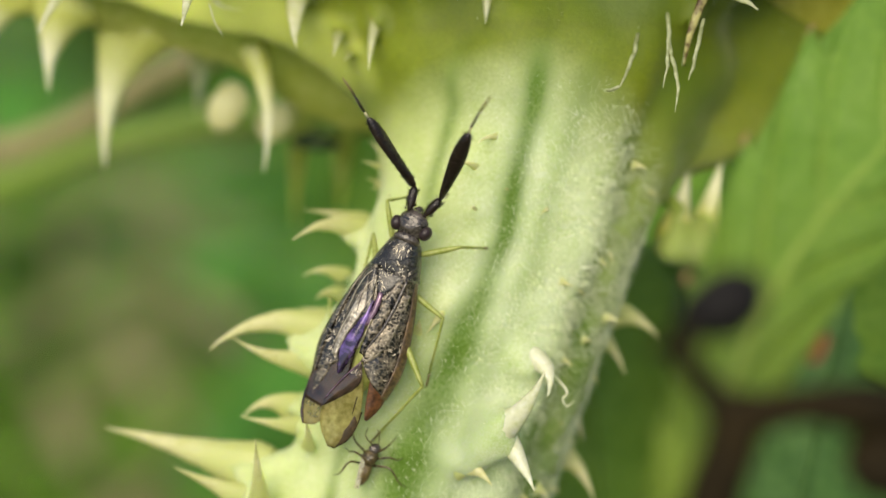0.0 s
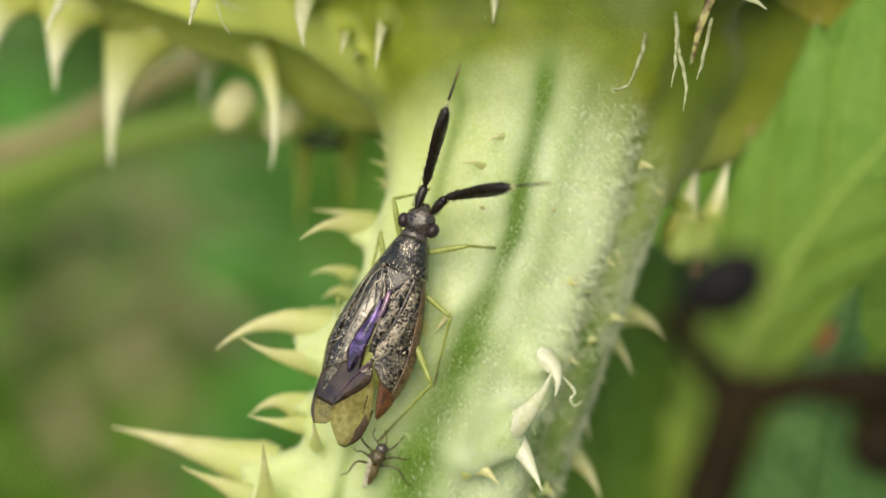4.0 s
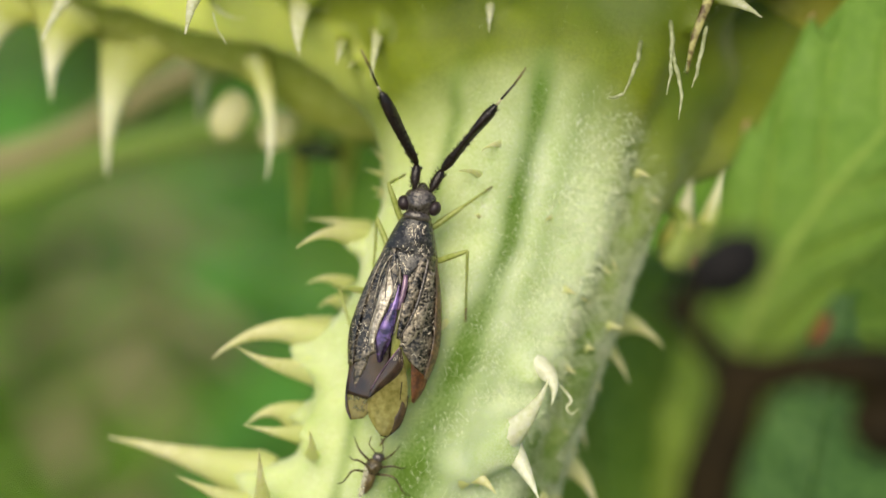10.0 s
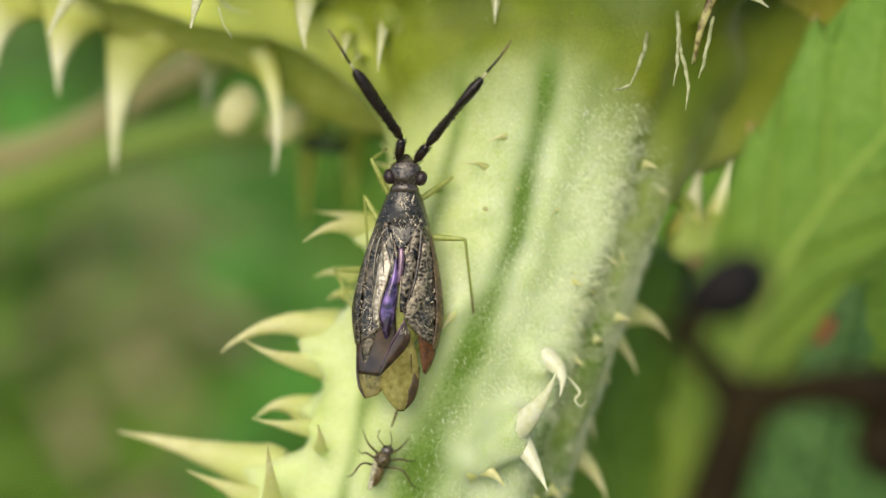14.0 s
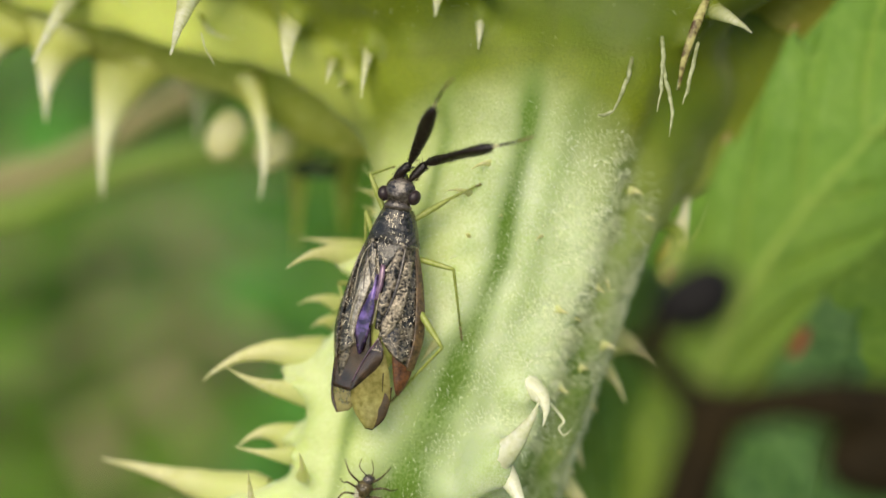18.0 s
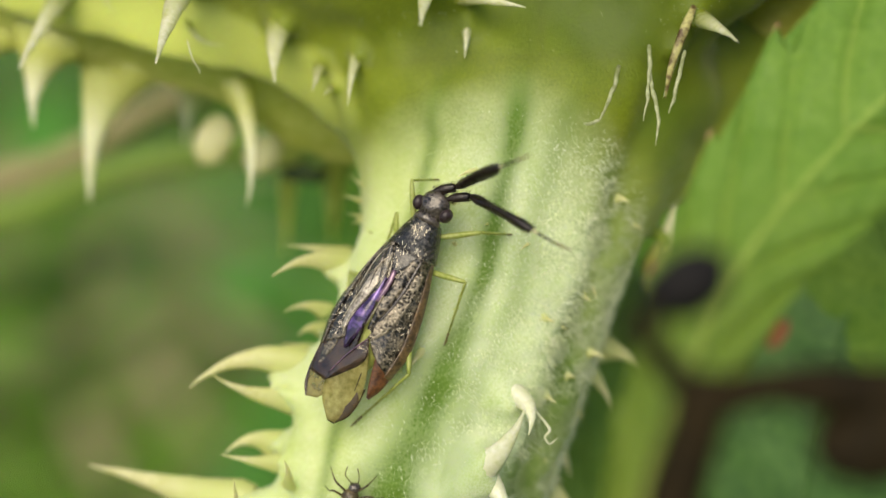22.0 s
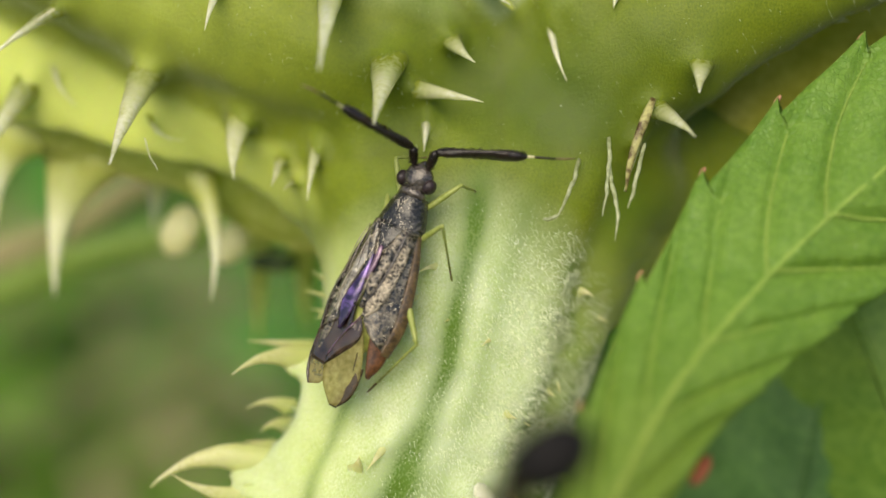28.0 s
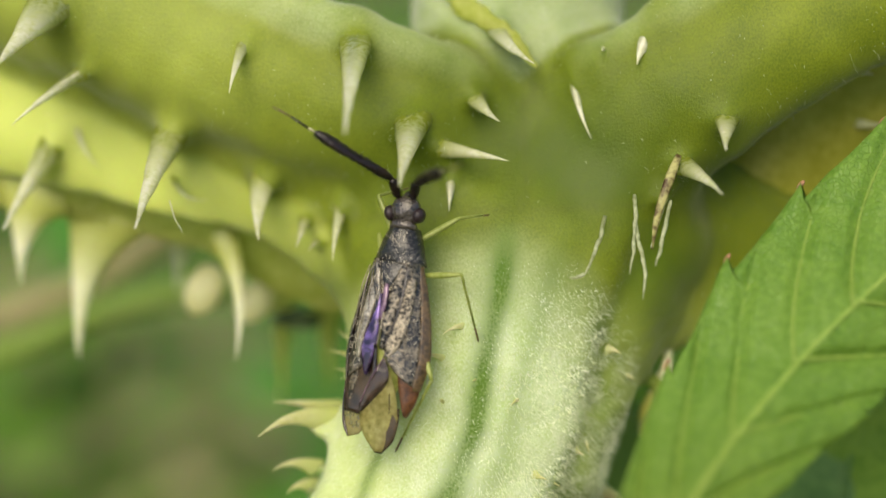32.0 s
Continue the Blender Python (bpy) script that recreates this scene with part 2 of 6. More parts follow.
RIM = surface("dark brown wing rim", (0.02, 0.013, 0.008), (0.09, 0.06, 0.03), 3, 0.25, 0.5, 0.01, 12, alpha=0.9)
CREAM = surface("cream wing vein", (0.16, 0.13, 0.09), (0.62, 0.55, 0.42), 3, 0.25, 0.7, 0.04, 22, metal=0.3, sharp=(0.38, 0.60))
BRONZE = surface("pale bronze sheen of the right wing", (0.012, 0.010, 0.008), (0.42, 0.36, 0.27), 2.6, 0.22, 0.7, 0.14, 18, metal=0.5, sharp=(0.42, 0.60))
SILVERY = surface("silvery bronze sheen of the wing", (0.10, 0.085, 0.062), (0.58, 0.52, 0.42), 2.2, 0.30, 0.7, 0.10, 16, metal=0.6, sharp=(0.36, 0.60), coat=0.6)
BELLY = surface("yellow green belly", (0.24, 0.28, 0.06), (0.40, 0.42, 0.12), 3, 0.4, 0.4, 0.02, 12)
SHRIVELLED = surface("shrivelled dark green bud", (0.035, 0.055, 0.018), (0.09, 0.13, 0.05), 3, 0.7, 0.2, 0.04, 12)
HUSK_PALE = surface("amber dried husk", (0.05, 0.032, 0.010), (0.24, 0.18, 0.07), 6, 0.3, 0.5, 0.04, 18, through_light=0.2)
HUSK_WING = surface("shrivelled glassy wing", (0.35, 0.33, 0.22), (0.6, 0.58, 0.45), 5, 0.15, 0.6, 0.02, 12, alpha=0.5)
HUSK = surface("dark brown husk", (0.015, 0.012, 0.007), (0.13, 0.10, 0.045), 5, 0.25, 0.5, 0.04, 16)


# ---- mesh helpers ----
def part(name, bm, material, parent, label="", smooth=True):
    """Links a bmesh as one mesh object under a thing or a part."""
    me = bpy.data.meshes.new(name)
    bm.to_mesh(me)
    bm.free()
    return mesh_part(name, me, material, parent, label, smooth)


def mesh_part(name, me, material, parent, label="", smooth=True):
    me.materials.append(material)
    if smooth:
        me.shade_smooth()
    ob = new(name, me)
    ob.parent = parent
    if label:
        tagged(ob, label)
    return ob


def thing(name, m, label, category, group=""):
    ob = new(name)
    ob.empty_display_size = 0.001
    ob.matrix_world = m @ Matrix.Scale(MM, 4)
    return tagged(ob, label, category, group)


def bezier(pts, n):
    """n + 1 places along a smooth line through the given places (Catmull-Rom)."""
    p = [Vector(q) for q in pts]
    p = [p[0] * 2 - p[1]] + p + [p[-1] * 2 - p[-2]]
    out = []
    for i in range(n + 1):
        s = i / n * (len(p) - 3)
        k = min(int(s), len(p) - 4)
        t = s - k
        a, b, c, d = p[k : k + 4]
        out.append(0.5 * ((2 * b) + (c - a) * t + (2 * a - 5 * b + 4 * c - d) * t * t + (3 * b - a - 3 * c + d) * t**3))
    return out


def tube(pts, radii, seg=10, bm=None, flat=1.0, up=(0, 0, 1), cap=True):
    """A tube along places with a radius at each; flat squeezes it along the up direction."""
    bm = bm or bmesh.new()
    rings = []
    up = Vector(up)
    for i, p in enumerate(pts):
        d = (pts[min(i + 1, len(pts) - 1)] - pts[max(i - 1, 0)]).normalized()
        side = d.cross(up)
        side = side.normalized() if side.length > 1e-4 else d.orthogonal().normalized()
        top = side.cross(d)
        r = radii[i]
        rings.append([bm.verts.new(p + side * (r * math.cos(a)) + top * (r * flat * math.sin(a))) for a in (k * 2 * math.pi / seg for k in range(seg))])
    for a, b in zip(rings, rings[1:]):
        for k in range(seg):
            bm.faces.new((a[k], a[(k + 1) % seg], b[(k + 1) % seg], b[k]))
    if cap:
        bm.faces.new(rings[0][::-1])
        bm.faces.new(rings[-1])
    return bm


def along(values, n):
    """n + 1 values evenly along a list, in straight steps."""
    return [float(v) for v in np.interp(np.linspace(0, 1, n + 1), np.linspace(0, 1, len(values)), values)]


def blob(centre, size, turn=(0, 0, 0), rings=8, seg=12, bm=None, wobble=0.0):
    """A rounded body, a little uneven."""
    bm = bm or bmesh.new()
    m = Matrix.Translation(centre) @ Euler([radians(a) for a in turn]).to_matrix().to_4x4() @ Matrix.Diagonal((*size, 1))
    got = bmesh.ops.create_uvsphere(bm, u_segments=seg, v_segments=rings, radius=1.0)
    for v in got["verts"]:
        if wobble:
            v.co *= 1 + wobble * noise.noise(v.co * 2.3 + Vector(centre))
        v.co = m @ v.co
    return bm


# ---- the prickly plant ----
plant = thing("prickly_plant", PLANT, "pale green prickly thistle-like plant with downy ribbed stalk", "plant")

AXIS = [(-100, -480, -225), (-30, -150, -72), (-9, -36, -16), (-2.3, -10, -2.6), (-0.51, -5.0, -1.6), (0.46, -1.9, -1.6), (1.34, 0.3, -1.6), (2.08, 3.0, -1.6), (2.45, 4.95, -1.8)]
HALF = [3.6, 3.4, 3.2, 3.0, 2.8, 2.92, 2.85, 2.85, 3.3]
AXIS_V = [a[1] for a in AXIS]


def stalk_at(v):
    """The axis and half width of the stalk at a height v."""
    return Vector((np.interp(v, AXIS_V, [a[0] for a in AXIS]), v, np.interp(v, AXIS_V, [a[2] for a in AXIS]))), float(np.interp(v, AXIS_V, HALF))


def hump(a, centre, width):
    d = (a - centre + 180) % 360 - 180
    return math.exp(-((d / width) ** 2))


def stalk_radius(a):
    """How far the ribbed skin stands out at an angle in degrees from the front, to the right positive."""
    r = 1.0 + 0.030 * hump(a, -24, 12) + 0.05 * hump(a, 35, 9) + 0.035 * hump(a, -72, 14) + 0.03 * hump(a, 84, 12) + 0.03 * hump(a, 140, 16) + 0.03 * hump(a, -140, 16)
    return r - 0.05 * hump(a, -1, 6) - 0.03 * hump(a, -46, 9) - 0.06 * hump(a, 54, 10)


def stripe_at(a, v):
    """How green the skin is: the grooves between the ribs, and the top below the leaf bases."""
    low = min(1.0, max(0.0, -v / 4.5))
    g = hump(a, float(np.interp(v, (-5.0, -2.0, 0.5, 4.5), (-9.0, -1.0, -1.0, -7.0))), 4.5 + 9.0 * low) + 0.55 * hump(a, -40, 4) + 0.22 * hump(a, 14, 4) + (0.42 + 0.42 * min(1.0, max(0.0, (0.2 - v) / 2.0))) * min(1.0, max(0.0, (a - 41 - 5 * math.sin(v * 2.1) - 3 * math.sin(v * 5.3)) / 8)) * (a < 130) + 0.3 * hump(a, -110, 20)
    return min(1.0, g)


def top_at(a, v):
    """How far the skin turns olive below the leaf bases, with their shade painted in."""
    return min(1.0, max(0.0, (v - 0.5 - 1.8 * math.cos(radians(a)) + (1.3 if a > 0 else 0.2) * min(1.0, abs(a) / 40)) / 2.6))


def stalk_point(v, a, out=0.0):
    c, h = stalk_at(v)
    ra = radians(a)
    r = stalk_radius(a) * h + out
    return c + Vector((math.sin(ra) * r, 0, math.cos(ra) * r * 0.6))


def on_stalk(u, v):
    """The place on the front skin at u, v."""
    best = min((abs(stalk_point(v, a).x - u), a) for a in range(-88, 89, 2))
    return stalk_point(v, best[1])


LEFT_STALK = [((2.49, 5.30, -3.00), 1.61), ((-0.23, 6.70, -1.40), 1.72), ((-3.16, 7.82, -1.10), 1.61), ((-6.16, 9.14, -1.10), 1.61), ((-11.28, 11.52, -1.60), 1.61)]
LEFT_WING = [((2.45, 4.13, -2.40), 1.38), ((-1.08, 5.14, -2.30), 1.26), ((-4.05, 5.99, -2.40), 1.32), ((-7.24, 6.88, -2.60), 1.32), ((-11.89, 8.07, -3.00), 1.26)]
RIGHT_STALK = [((2.49, 5.30, -3.00), 1.61), ((5.07, 6.53, -1.10), 1.66), ((7.35, 7.82, -0.60), 1.49), ((11.90, 10.08, -0.30), 1.49)]
RIGHT_WING = [((2.70, 4.14, -2.60), 1.49), ((6.20, 4.08, -3.20), 2.01), ((8.48, 5.34, -3.80), 1.84), ((13.24, 7.00, -4.60), 1.49)]
LEFT_RIM = [(2.2, 6.6, -1.6), (1.2, 7.5, -0.8), (-0.6, 8.2, -0.5), (-3.5, 9.4, -0.4), (-11, 12.6, -0.8)]
RIGHT_RIM = [(2.9, 6.7, -1.6), (4.0, 7.6, -0.8), (5.8, 8.5, -0.5), (9.5, 10.3, -0.3), (14, 12.5, 0)]
SHOOT = [((2.4, 5.3, -3.6), 1.6), ((2.40, 7.3, -3.2), 2.1), ((2.45, 9.3, -3.2), 2.4), ((2.4, 14, -4.4), 2.4)]
THORNS = []


def grid_humps(a, centre, width):
    return np.exp(-((((a - centre + 180) % 360) - 180) / width) ** 2)


def stalk_field(q):
    """Signed distance to the ribbed stalk for an array of places."""
    cu = np.interp(q[..., 1], AXIS_V, [a[0] for a in AXIS])
    cw = np.interp(q[..., 1], AXIS_V, [a[2] for a in AXIS])
    h = np.interp(q[..., 1], AXIS_V, HALF)
    du, dw = q[..., 0] - cu, (q[..., 2] - cw) / 0.6
    a = np.degrees(np.arctan2(du, dw))
    r = 1.0 + 0.030 * grid_humps(a, -24, 12) + 0.05 * grid_humps(a, 35, 9) + 0.035 * grid_humps(a, -72, 14) + 0.03 * grid_humps(a, 84, 12)
    r = r - 0.05 * grid_humps(a, -1, 6) - 0.03 * grid_humps(a, -46, 9) - 0.06 * grid_humps(a, 54, 10)
    return (np.hypot(du, dw) - r * h) * 0.72


def line_field(q, pts, radii, flat):
    """Signed distance to a soft line of given thickness, squeezed in depth."""
    best = None
    squeeze = np.array((1.0, 1.0, 1.0 / flat))
    for k in range(len(pts) - 1):
        a, b = np.array(pts[k]) * squeeze, np.array(pts[k + 1]) * squeeze
        ab = b - a
        rel = q * squeeze - a
        t = np.clip((rel @ ab) / (ab @ ab), 0, 1)
        d = np.linalg.norm(rel - t[..., None] * ab, axis=-1) - (radii[k] + (radii[k + 1] - radii[k]) * t)
        best = d if best is None else np.minimum(best, d)
    return best * (0.5 + 0.5 * flat)


def soft_min(a, b, k):
    h = np.clip(0.5 + 0.5 * (b - a) / k, 0, 1)
    return b + (a - b) * h - k * h * (1 - h)


def leaf_fields(q):
    out = []
    for line, flat in ((LEFT_STALK, 0.75), (LEFT_WING, 0.3), (RIGHT_STALK, 0.75), (RIGHT_WING, 0.45), (SHOOT, 0.9)):
        out.append(line_field(q, [tuple(v) for v in bezier([p for p, r in line], 9)], along([r for p, r in line], 9), flat))
    return out


def plant_field(q):
    left, wing, right, back, shoot = leaf_fields(q)
    stem = stalk_field(q)
    stem = stem + 0.35 * np.clip(q[..., 1] - 3.2, 0, None) ** 2
    d = soft_min(soft_min(left, wing, 2.4), soft_min(right, back, 1.8), 1.3)
    for rim in (LEFT_RIM, RIGHT_RIM):
        d = soft_min(d, line_field(q, [tuple(v) for v in bezier(rim, 8)], along([0.2, 0.45, 0.5, 0.5, 0.5], 8), 1.0), 0.5)
    d = soft_min(d, shoot, 1.1)
    d = soft_min(d, stem, 2.6)
    x, y, z = q[..., 0], q[..., 1], q[..., 2]
    lumps = 0.05 * np.sin(1.9 * x + 1.3 * y) * np.sin(1.7 * y - 1.1 * z + 0.6) + 0.02 * np.sin(5.3 * x + 2.2 * z) * np.sin(4.7 * y + 1.0)
    knots = 0.035 * np.sin(3.1 * y + 0.7 * x) * np.sin(1.3 * y + 2.0 * x) + 0.02 * np.sin(7.0 * y - 3 * x)
    flank = np.clip((x - np.interp(y, AXIS_V, [a[0] for a in AXIS]) - 1.5) / 0.6, 0, 1) * np.clip(3.2 - y, 0, 1)
    bumps = 0.04 * np.sin(3.7 * y + 1.7 * x + np.sin(1.3 * y)) * np.sin(2.3 * y - 3.1 * z + 1.2) + 0.022 * np.sin(8.3 * y + 2 * z + 2 * np.sin(2.1 * y)) * np.sin(5.9 * z + 2.4 * y)
    return d + bumps * flank + lumps * np.clip((y - 1.5) / 2, 0.4, 1) + knots * np.clip(1.5 - y, 0, 1)


def rooted(foot, tip, r):
    """Sets a foot near the front skin onto it, and lifts a sunken tip out of it."""
    foot, tip = np.array(foot, float), np.array(tip, float)
    if foot[1] < 3.0 and foot[0] < 5.5:
        return foot, tip
    ahead = np.array((0.0, 0.0, 1.0))
    steps = np.linspace(1.7, -3.2, 50)
    d = plant_field(foot + steps[:, None] * ahead)
    if d[0] > 0 and d.min() < -0.2 * r:
        foot = foot + ahead * steps[int(np.argmax(d < -0.2 * r))]
        steps = np.linspace(0, 2.0, 41)
        d = plant_field(tip + steps[:, None] * ahead)
        clear = d > 0.12
        if clear.any():
            tip = tip + ahead * steps[int(np.argmax(clear))]
    return foot, tip


def thorn(foot, tip, r):
    foot, tip = rooted(foot, tip, r)
    THORNS.append((np.array(foot, float), np.array(tip, float), r))


thorn((-1.61, 0.31, -1.80), (-3.06, 0.22, -0.40), 0.28)
thorn((-1.76, 0.65, -2.40), (-2.96, 0.87, -1.60), 0.15)
thorn((-2.17, -0.55, -2.00), (-2.97, -0.55, -1.40), 0.14)
thorn((-2.25, -0.95, -2.20), (-2.71, -1.05, -1.60), 0.14)
thorn((-2.44, -1.82, -1.60), (-4.89, -2.10, -1.00), 0.38)
thorn((-2.71, -2.35, -1.20), (-4.33, -1.81, -0.60), 0.25)
thorn((-2.54, -1.38, -2.00), (-3.07, -1.23, -1.60), 0.11)
thorn((-3.23, -3.36, -1.60), (-4.20, -3.51, -1.20), 0.23)
thorn((-3.10, -3.67, -1.00), (-4.19, -3.43, -0.60), 0.14)
thorn((-4.05, -4.68, -1.50), (-7.34, -3.89, -2.20), 0.44)
thorn((-4.20, -5.23, -1.20), (-5.58, -4.53, -0.80), 0.23)
thorn((-3.76, -5.18, -0.60), (-3.71, -3.77, 0.50), 0.17)
thorn((-2.75, -4.03, -0.40), (-2.74, -3.42, 0.30), 0.11)
thorn((-1.07, 1.89, -2.00), (-1.56, 2.36, -1.40), 0.09)
thorn((-1.07, 1.65, -2.00), (-1.73, 1.91, -1.20), 0.10)
thorn((-1.07, 1.28, -2.00), (-1.61, 1.54, -1.30), 0.10)
thorn((-1.13, 1.40, -2.00), (-1.52, 1.31, -1.30), 0.08)
thorn((3.10, 0.23, -1.20), (3.54, -0.27, -0.60), 0.15)
thorn((2.39, -0.80, -0.60), (2.95, -0.90, -0.20), 0.11)
thorn((3.81, -1.39, -2.60), (4.83, -1.97, -2.40), 0.25)
thorn((3.56, -1.89, -2.60), (4.05, -2.74, -2.30), 0.15)
thorn((2.81, -3.40, -2.60), (3.12, -4.20, -2.30), 0.16)
thorn((2.36, -4.31, -2.40), (3.31, -5.42, -2.00), 0.31)
thorn((0.36, -4.32, 0.15), (1.00, -4.66, 0.65), 0.23)
thorn((1.24, 2.30, 0.00), (0.72, 2.15, 0.40), 0.08)
thorn((0.79, 1.63, 0.00), (0.24, 1.74, 0.40), 0.08)
thorn((0.65, 0.83, 0.00), (0.69, 0.89, 0.25), 0.10)
thorn((1.42, 1.29, -0.10), (1.27, 1.23, 0.20), 0.06)
thorn((2.35, 0.88, -0.20), (2.00, 0.73, 0.30), 0.09)
thorn((3.51, 1.87, -1.20), (3.88, 1.82, -0.80), 0.09)
thorn((-0.98, 1.00, -1.20), (-1.13, 1.16, -0.60), 0.07)
thorn((1.43, 2.76, -0.20), (1.35, 2.79, 0.10), 0.06)
thorn((1.60, 2.71, -0.20), (1.49, 2.61, 0.10), 0.06)
thorn((1.78, -0.82, -0.20), (1.82, -0.73, 0.10), 0.06)
thorn((0.10, -1.16, 0.10), (-0.30, -1.66, 0.30), 0.11)
thorn((2.58, -1.84, -0.80), (2.73, -1.59, -0.50), 0.07)
thorn((-0.53, -1.67, 0.10), (-0.44, -1.37, 0.35), 0.13)
thorn((1.62, -2.15, -0.15), (2.11, -2.92, 0.60), 0.33)
thorn((1.06, -3.66, 0.42), (2.02, -2.36, 1.00), 0.35)
thorn((1.19, -3.65, 0.20), (1.83, -4.72, 0.90), 0.31)
thorn((-4.84, 6.84, 0.60), (-4.96, 4.28, 1.70), 0.41)
thorn((-2.94, 5.82, -1.00), (-3.00, 4.16, -0.40), 0.36)
thorn((-2.19, 4.80, -1.00), (-2.24, 3.99, -0.40), 0.15)
thorn((-1.90, 4.26, -1.00), (-2.01, 3.93, -0.50), 0.10)
thorn((-1.33, 5.12, -1.00), (-1.52, 3.72, -0.50), 0.17)
thorn((-3.07, 8.31, 0.60), (-3.29, 6.94, 1.00), 0.16)
thorn((-0.89, 8.22, 2.00), (-0.76, 5.63, 3.60), 0.34)
thorn((0.21, 6.58, 0.80), (0.08, 4.84, 2.40), 0.39)
thorn((0.52, 5.96, -0.40), (2.10, 5.51, 0.50), 0.23)
thorn((1.42, 7.03, 0.00), (1.95, 6.23, 0.90), 0.21)
thorn((3.49, 7.62, -0.40), (3.78, 6.00, -0.20), 0.13)
thorn((5.47, 5.48, 0.40), (6.02, 4.58, 1.80), 0.25)
thorn((6.41, 6.28, 0.40), (6.14, 5.44, 1.60), 0.25)
thorn((5.27, 5.02, -0.40), (4.84, 3.74, 0.20), 0.11)
thorn((-7.73, 6.73, -1.60), (-8.49, 4.59, -1.00), 0.34)
thorn((-6.44, 7.83, -0.60), (-7.87, 6.59, 0.20), 0.17)
thorn((-7.03, 9.20, 0.80), (-7.49, 7.43, 2.00), 0.52)
thorn((0.96, 5.53, -0.60), (0.89, 4.62, -0.20), 0.16)
thorn((1.86, 8.69, 0.20), (2.66, 7.41, 0.60), 0.25)
thorn((4.37, 8.41, -0.40), (4.02, 7.70, 0.20), 0.25)
thorn((5.17, 8.26, -0.40), (4.71, 7.39, 0.20), 0.28)
thorn((9.07, 7.69, -1.60), (9.70, 7.32, -1.20), 0.21)
thorn((-5.15, 5.88, -1.80), (-4.22, 5.14, -1.40), 0.07)
thorn((-7.24, 7.25, -2.20), (-6.68, 5.96, -2.00), 0.09)
thorn((5.19, 0.43, -2.60), (5.53, 1.94, -2.60), 0.37)
thorn((5.97, 0.44, -2.90), (6.27, 2.05, -2.90), 0.46)


def build_body():
    """One skin over the stalk, the leaf stalks and the shoot, drawn where the field is zero, then parted."""
    step = 0.13
    lo, hi = np.array((-11.0, -7.0, -6.2)), np.array((13.0, 12.0, 2.6))
    axes = [np.arange(lo[k], hi[k], step) for k in range(3)]
    q = np.stack(np.meshgrid(*axes, indexing="ij"), -1)
    f = plant_field(q)
    for foot, tip, r in THORNS:
        reach = r * 2.2 + 0.4
        end = foot + (tip - foot) * 0.3
        low = np.minimum(foot, end) - reach
        top = np.maximum(foot, end) + reach
        cut = tuple(slice(max(0, int((low[k] - lo[k]) / step)), max(0, int((top[k] - lo[k]) / step) + 2)) for k in range(3))
        if f[cut].size:
            inside = foot - (tip - foot) / np.linalg.norm(tip - foot) * r
            f[cut] = soft_min(f[cut], line_field(q[cut], [tuple(inside), tuple(foot), tuple(end)], [r * 1.0, r * 0.8, r * 0.42], 1.0), min(0.8, 0.15 + 1.1 * r))
    neg = f < 0
    n = np.array(f.shape) - 1
    corner = [(i, j, k) for i in (0, 1) for j in (0, 1) for k in (0, 1)]

    def at(arr, c):
        return arr[c[0] : c[0] + n[0], c[1] : c[1] + n[1], c[2] : c[2] + n[2]]

    count = sum(at(neg, c).astype(np.int8) for c in corner)
    cell = (count > 0) & (count < 8)
    idx = np.argwhere(cell)
    total, hits = np.zeros((len(idx), 3)), np.zeros(len(idx))
    for a in corner:
        for ax in range(3):
            if a[ax]:
                continue
            b = tuple(v + (m == ax) for m, v in enumerate(a))
            fa, fb = at(f, a)[cell], at(f, b)[cell]
            cross = (fa < 0) != (fb < 0)
            t = np.where(cross, fa / np.where(cross, fa - fb, 1), 0)
            p = np.tile(np.array(a, float), (len(idx), 1))
            p[:, ax] += t
            total += p * cross[:, None]
            hits += cross
    verts = lo + (idx + total / hits[:, None]) * step
    number = -np.ones(cell.shape, int)
    number[cell] = np.arange(len(idx))
    quads = []
    for ax in range(3):
        o = [m for m in range(3) if m != ax]
        a = [slice(1, n[m]) for m in range(3)]
        a[ax] = slice(0, n[ax])
        b = list(a)
        b[ax] = slice(1, n[ax] + 1)
        s0, s1 = neg[tuple(a)], neg[tuple(b)]
        for flag, order in ((s0 & ~s1, 1), (~s0 & s1, -1)):
            e = np.argwhere(flag)
            e[:, o[0]] += 1
            e[:, o[1]] += 1
            ring = []
            for d0, d1 in ((0, 0), (1, 0), (1, 1), (0, 1)):
                c = e.copy()
                c[:, o[0]] -= d0
                c[:, o[1]] -= d1
                ring.append(number[c[:, 0], c[:, 1], c[:, 2]])
            quad = np.stack(ring, 1)
            quads.append(quad[:, ::-1] if (order > 0) == (ax == 1) else quad)
    faces = np.concatenate(quads)
    faces = faces[(faces >= 0).all(1)]
    whole = bpy.data.meshes.new("skin")
    whole.from_pydata(verts.tolist(), [], faces.tolist())
    normals = np.zeros(len(verts) * 3)
    whole.vertices.foreach_get("normal", normals)
    normals = normals.reshape(-1, 3)
    fields = leaf_fields(verts)
    stem = stalk_field(verts)
    leafy = np.min(fields, axis=0)
    cu = np.interp(verts[:, 1], AXIS_V, [a[0] for a in AXIS])
    cw = np.interp(verts[:, 1], AXIS_V, [a[2] for a in AXIS])
    turn = np.degrees(np.arctan2(verts[:, 0] - cu, (verts[:, 2] - cw) / 0.6))
    drift = 1.4 * np.sin(verts[:, 1] * 0.9 + 1) * np.sin(verts[:, 1] * 0.37)
    stripe = np.array([stripe_at(a, v) for a, v in zip(turn + drift, verts[:, 1])])
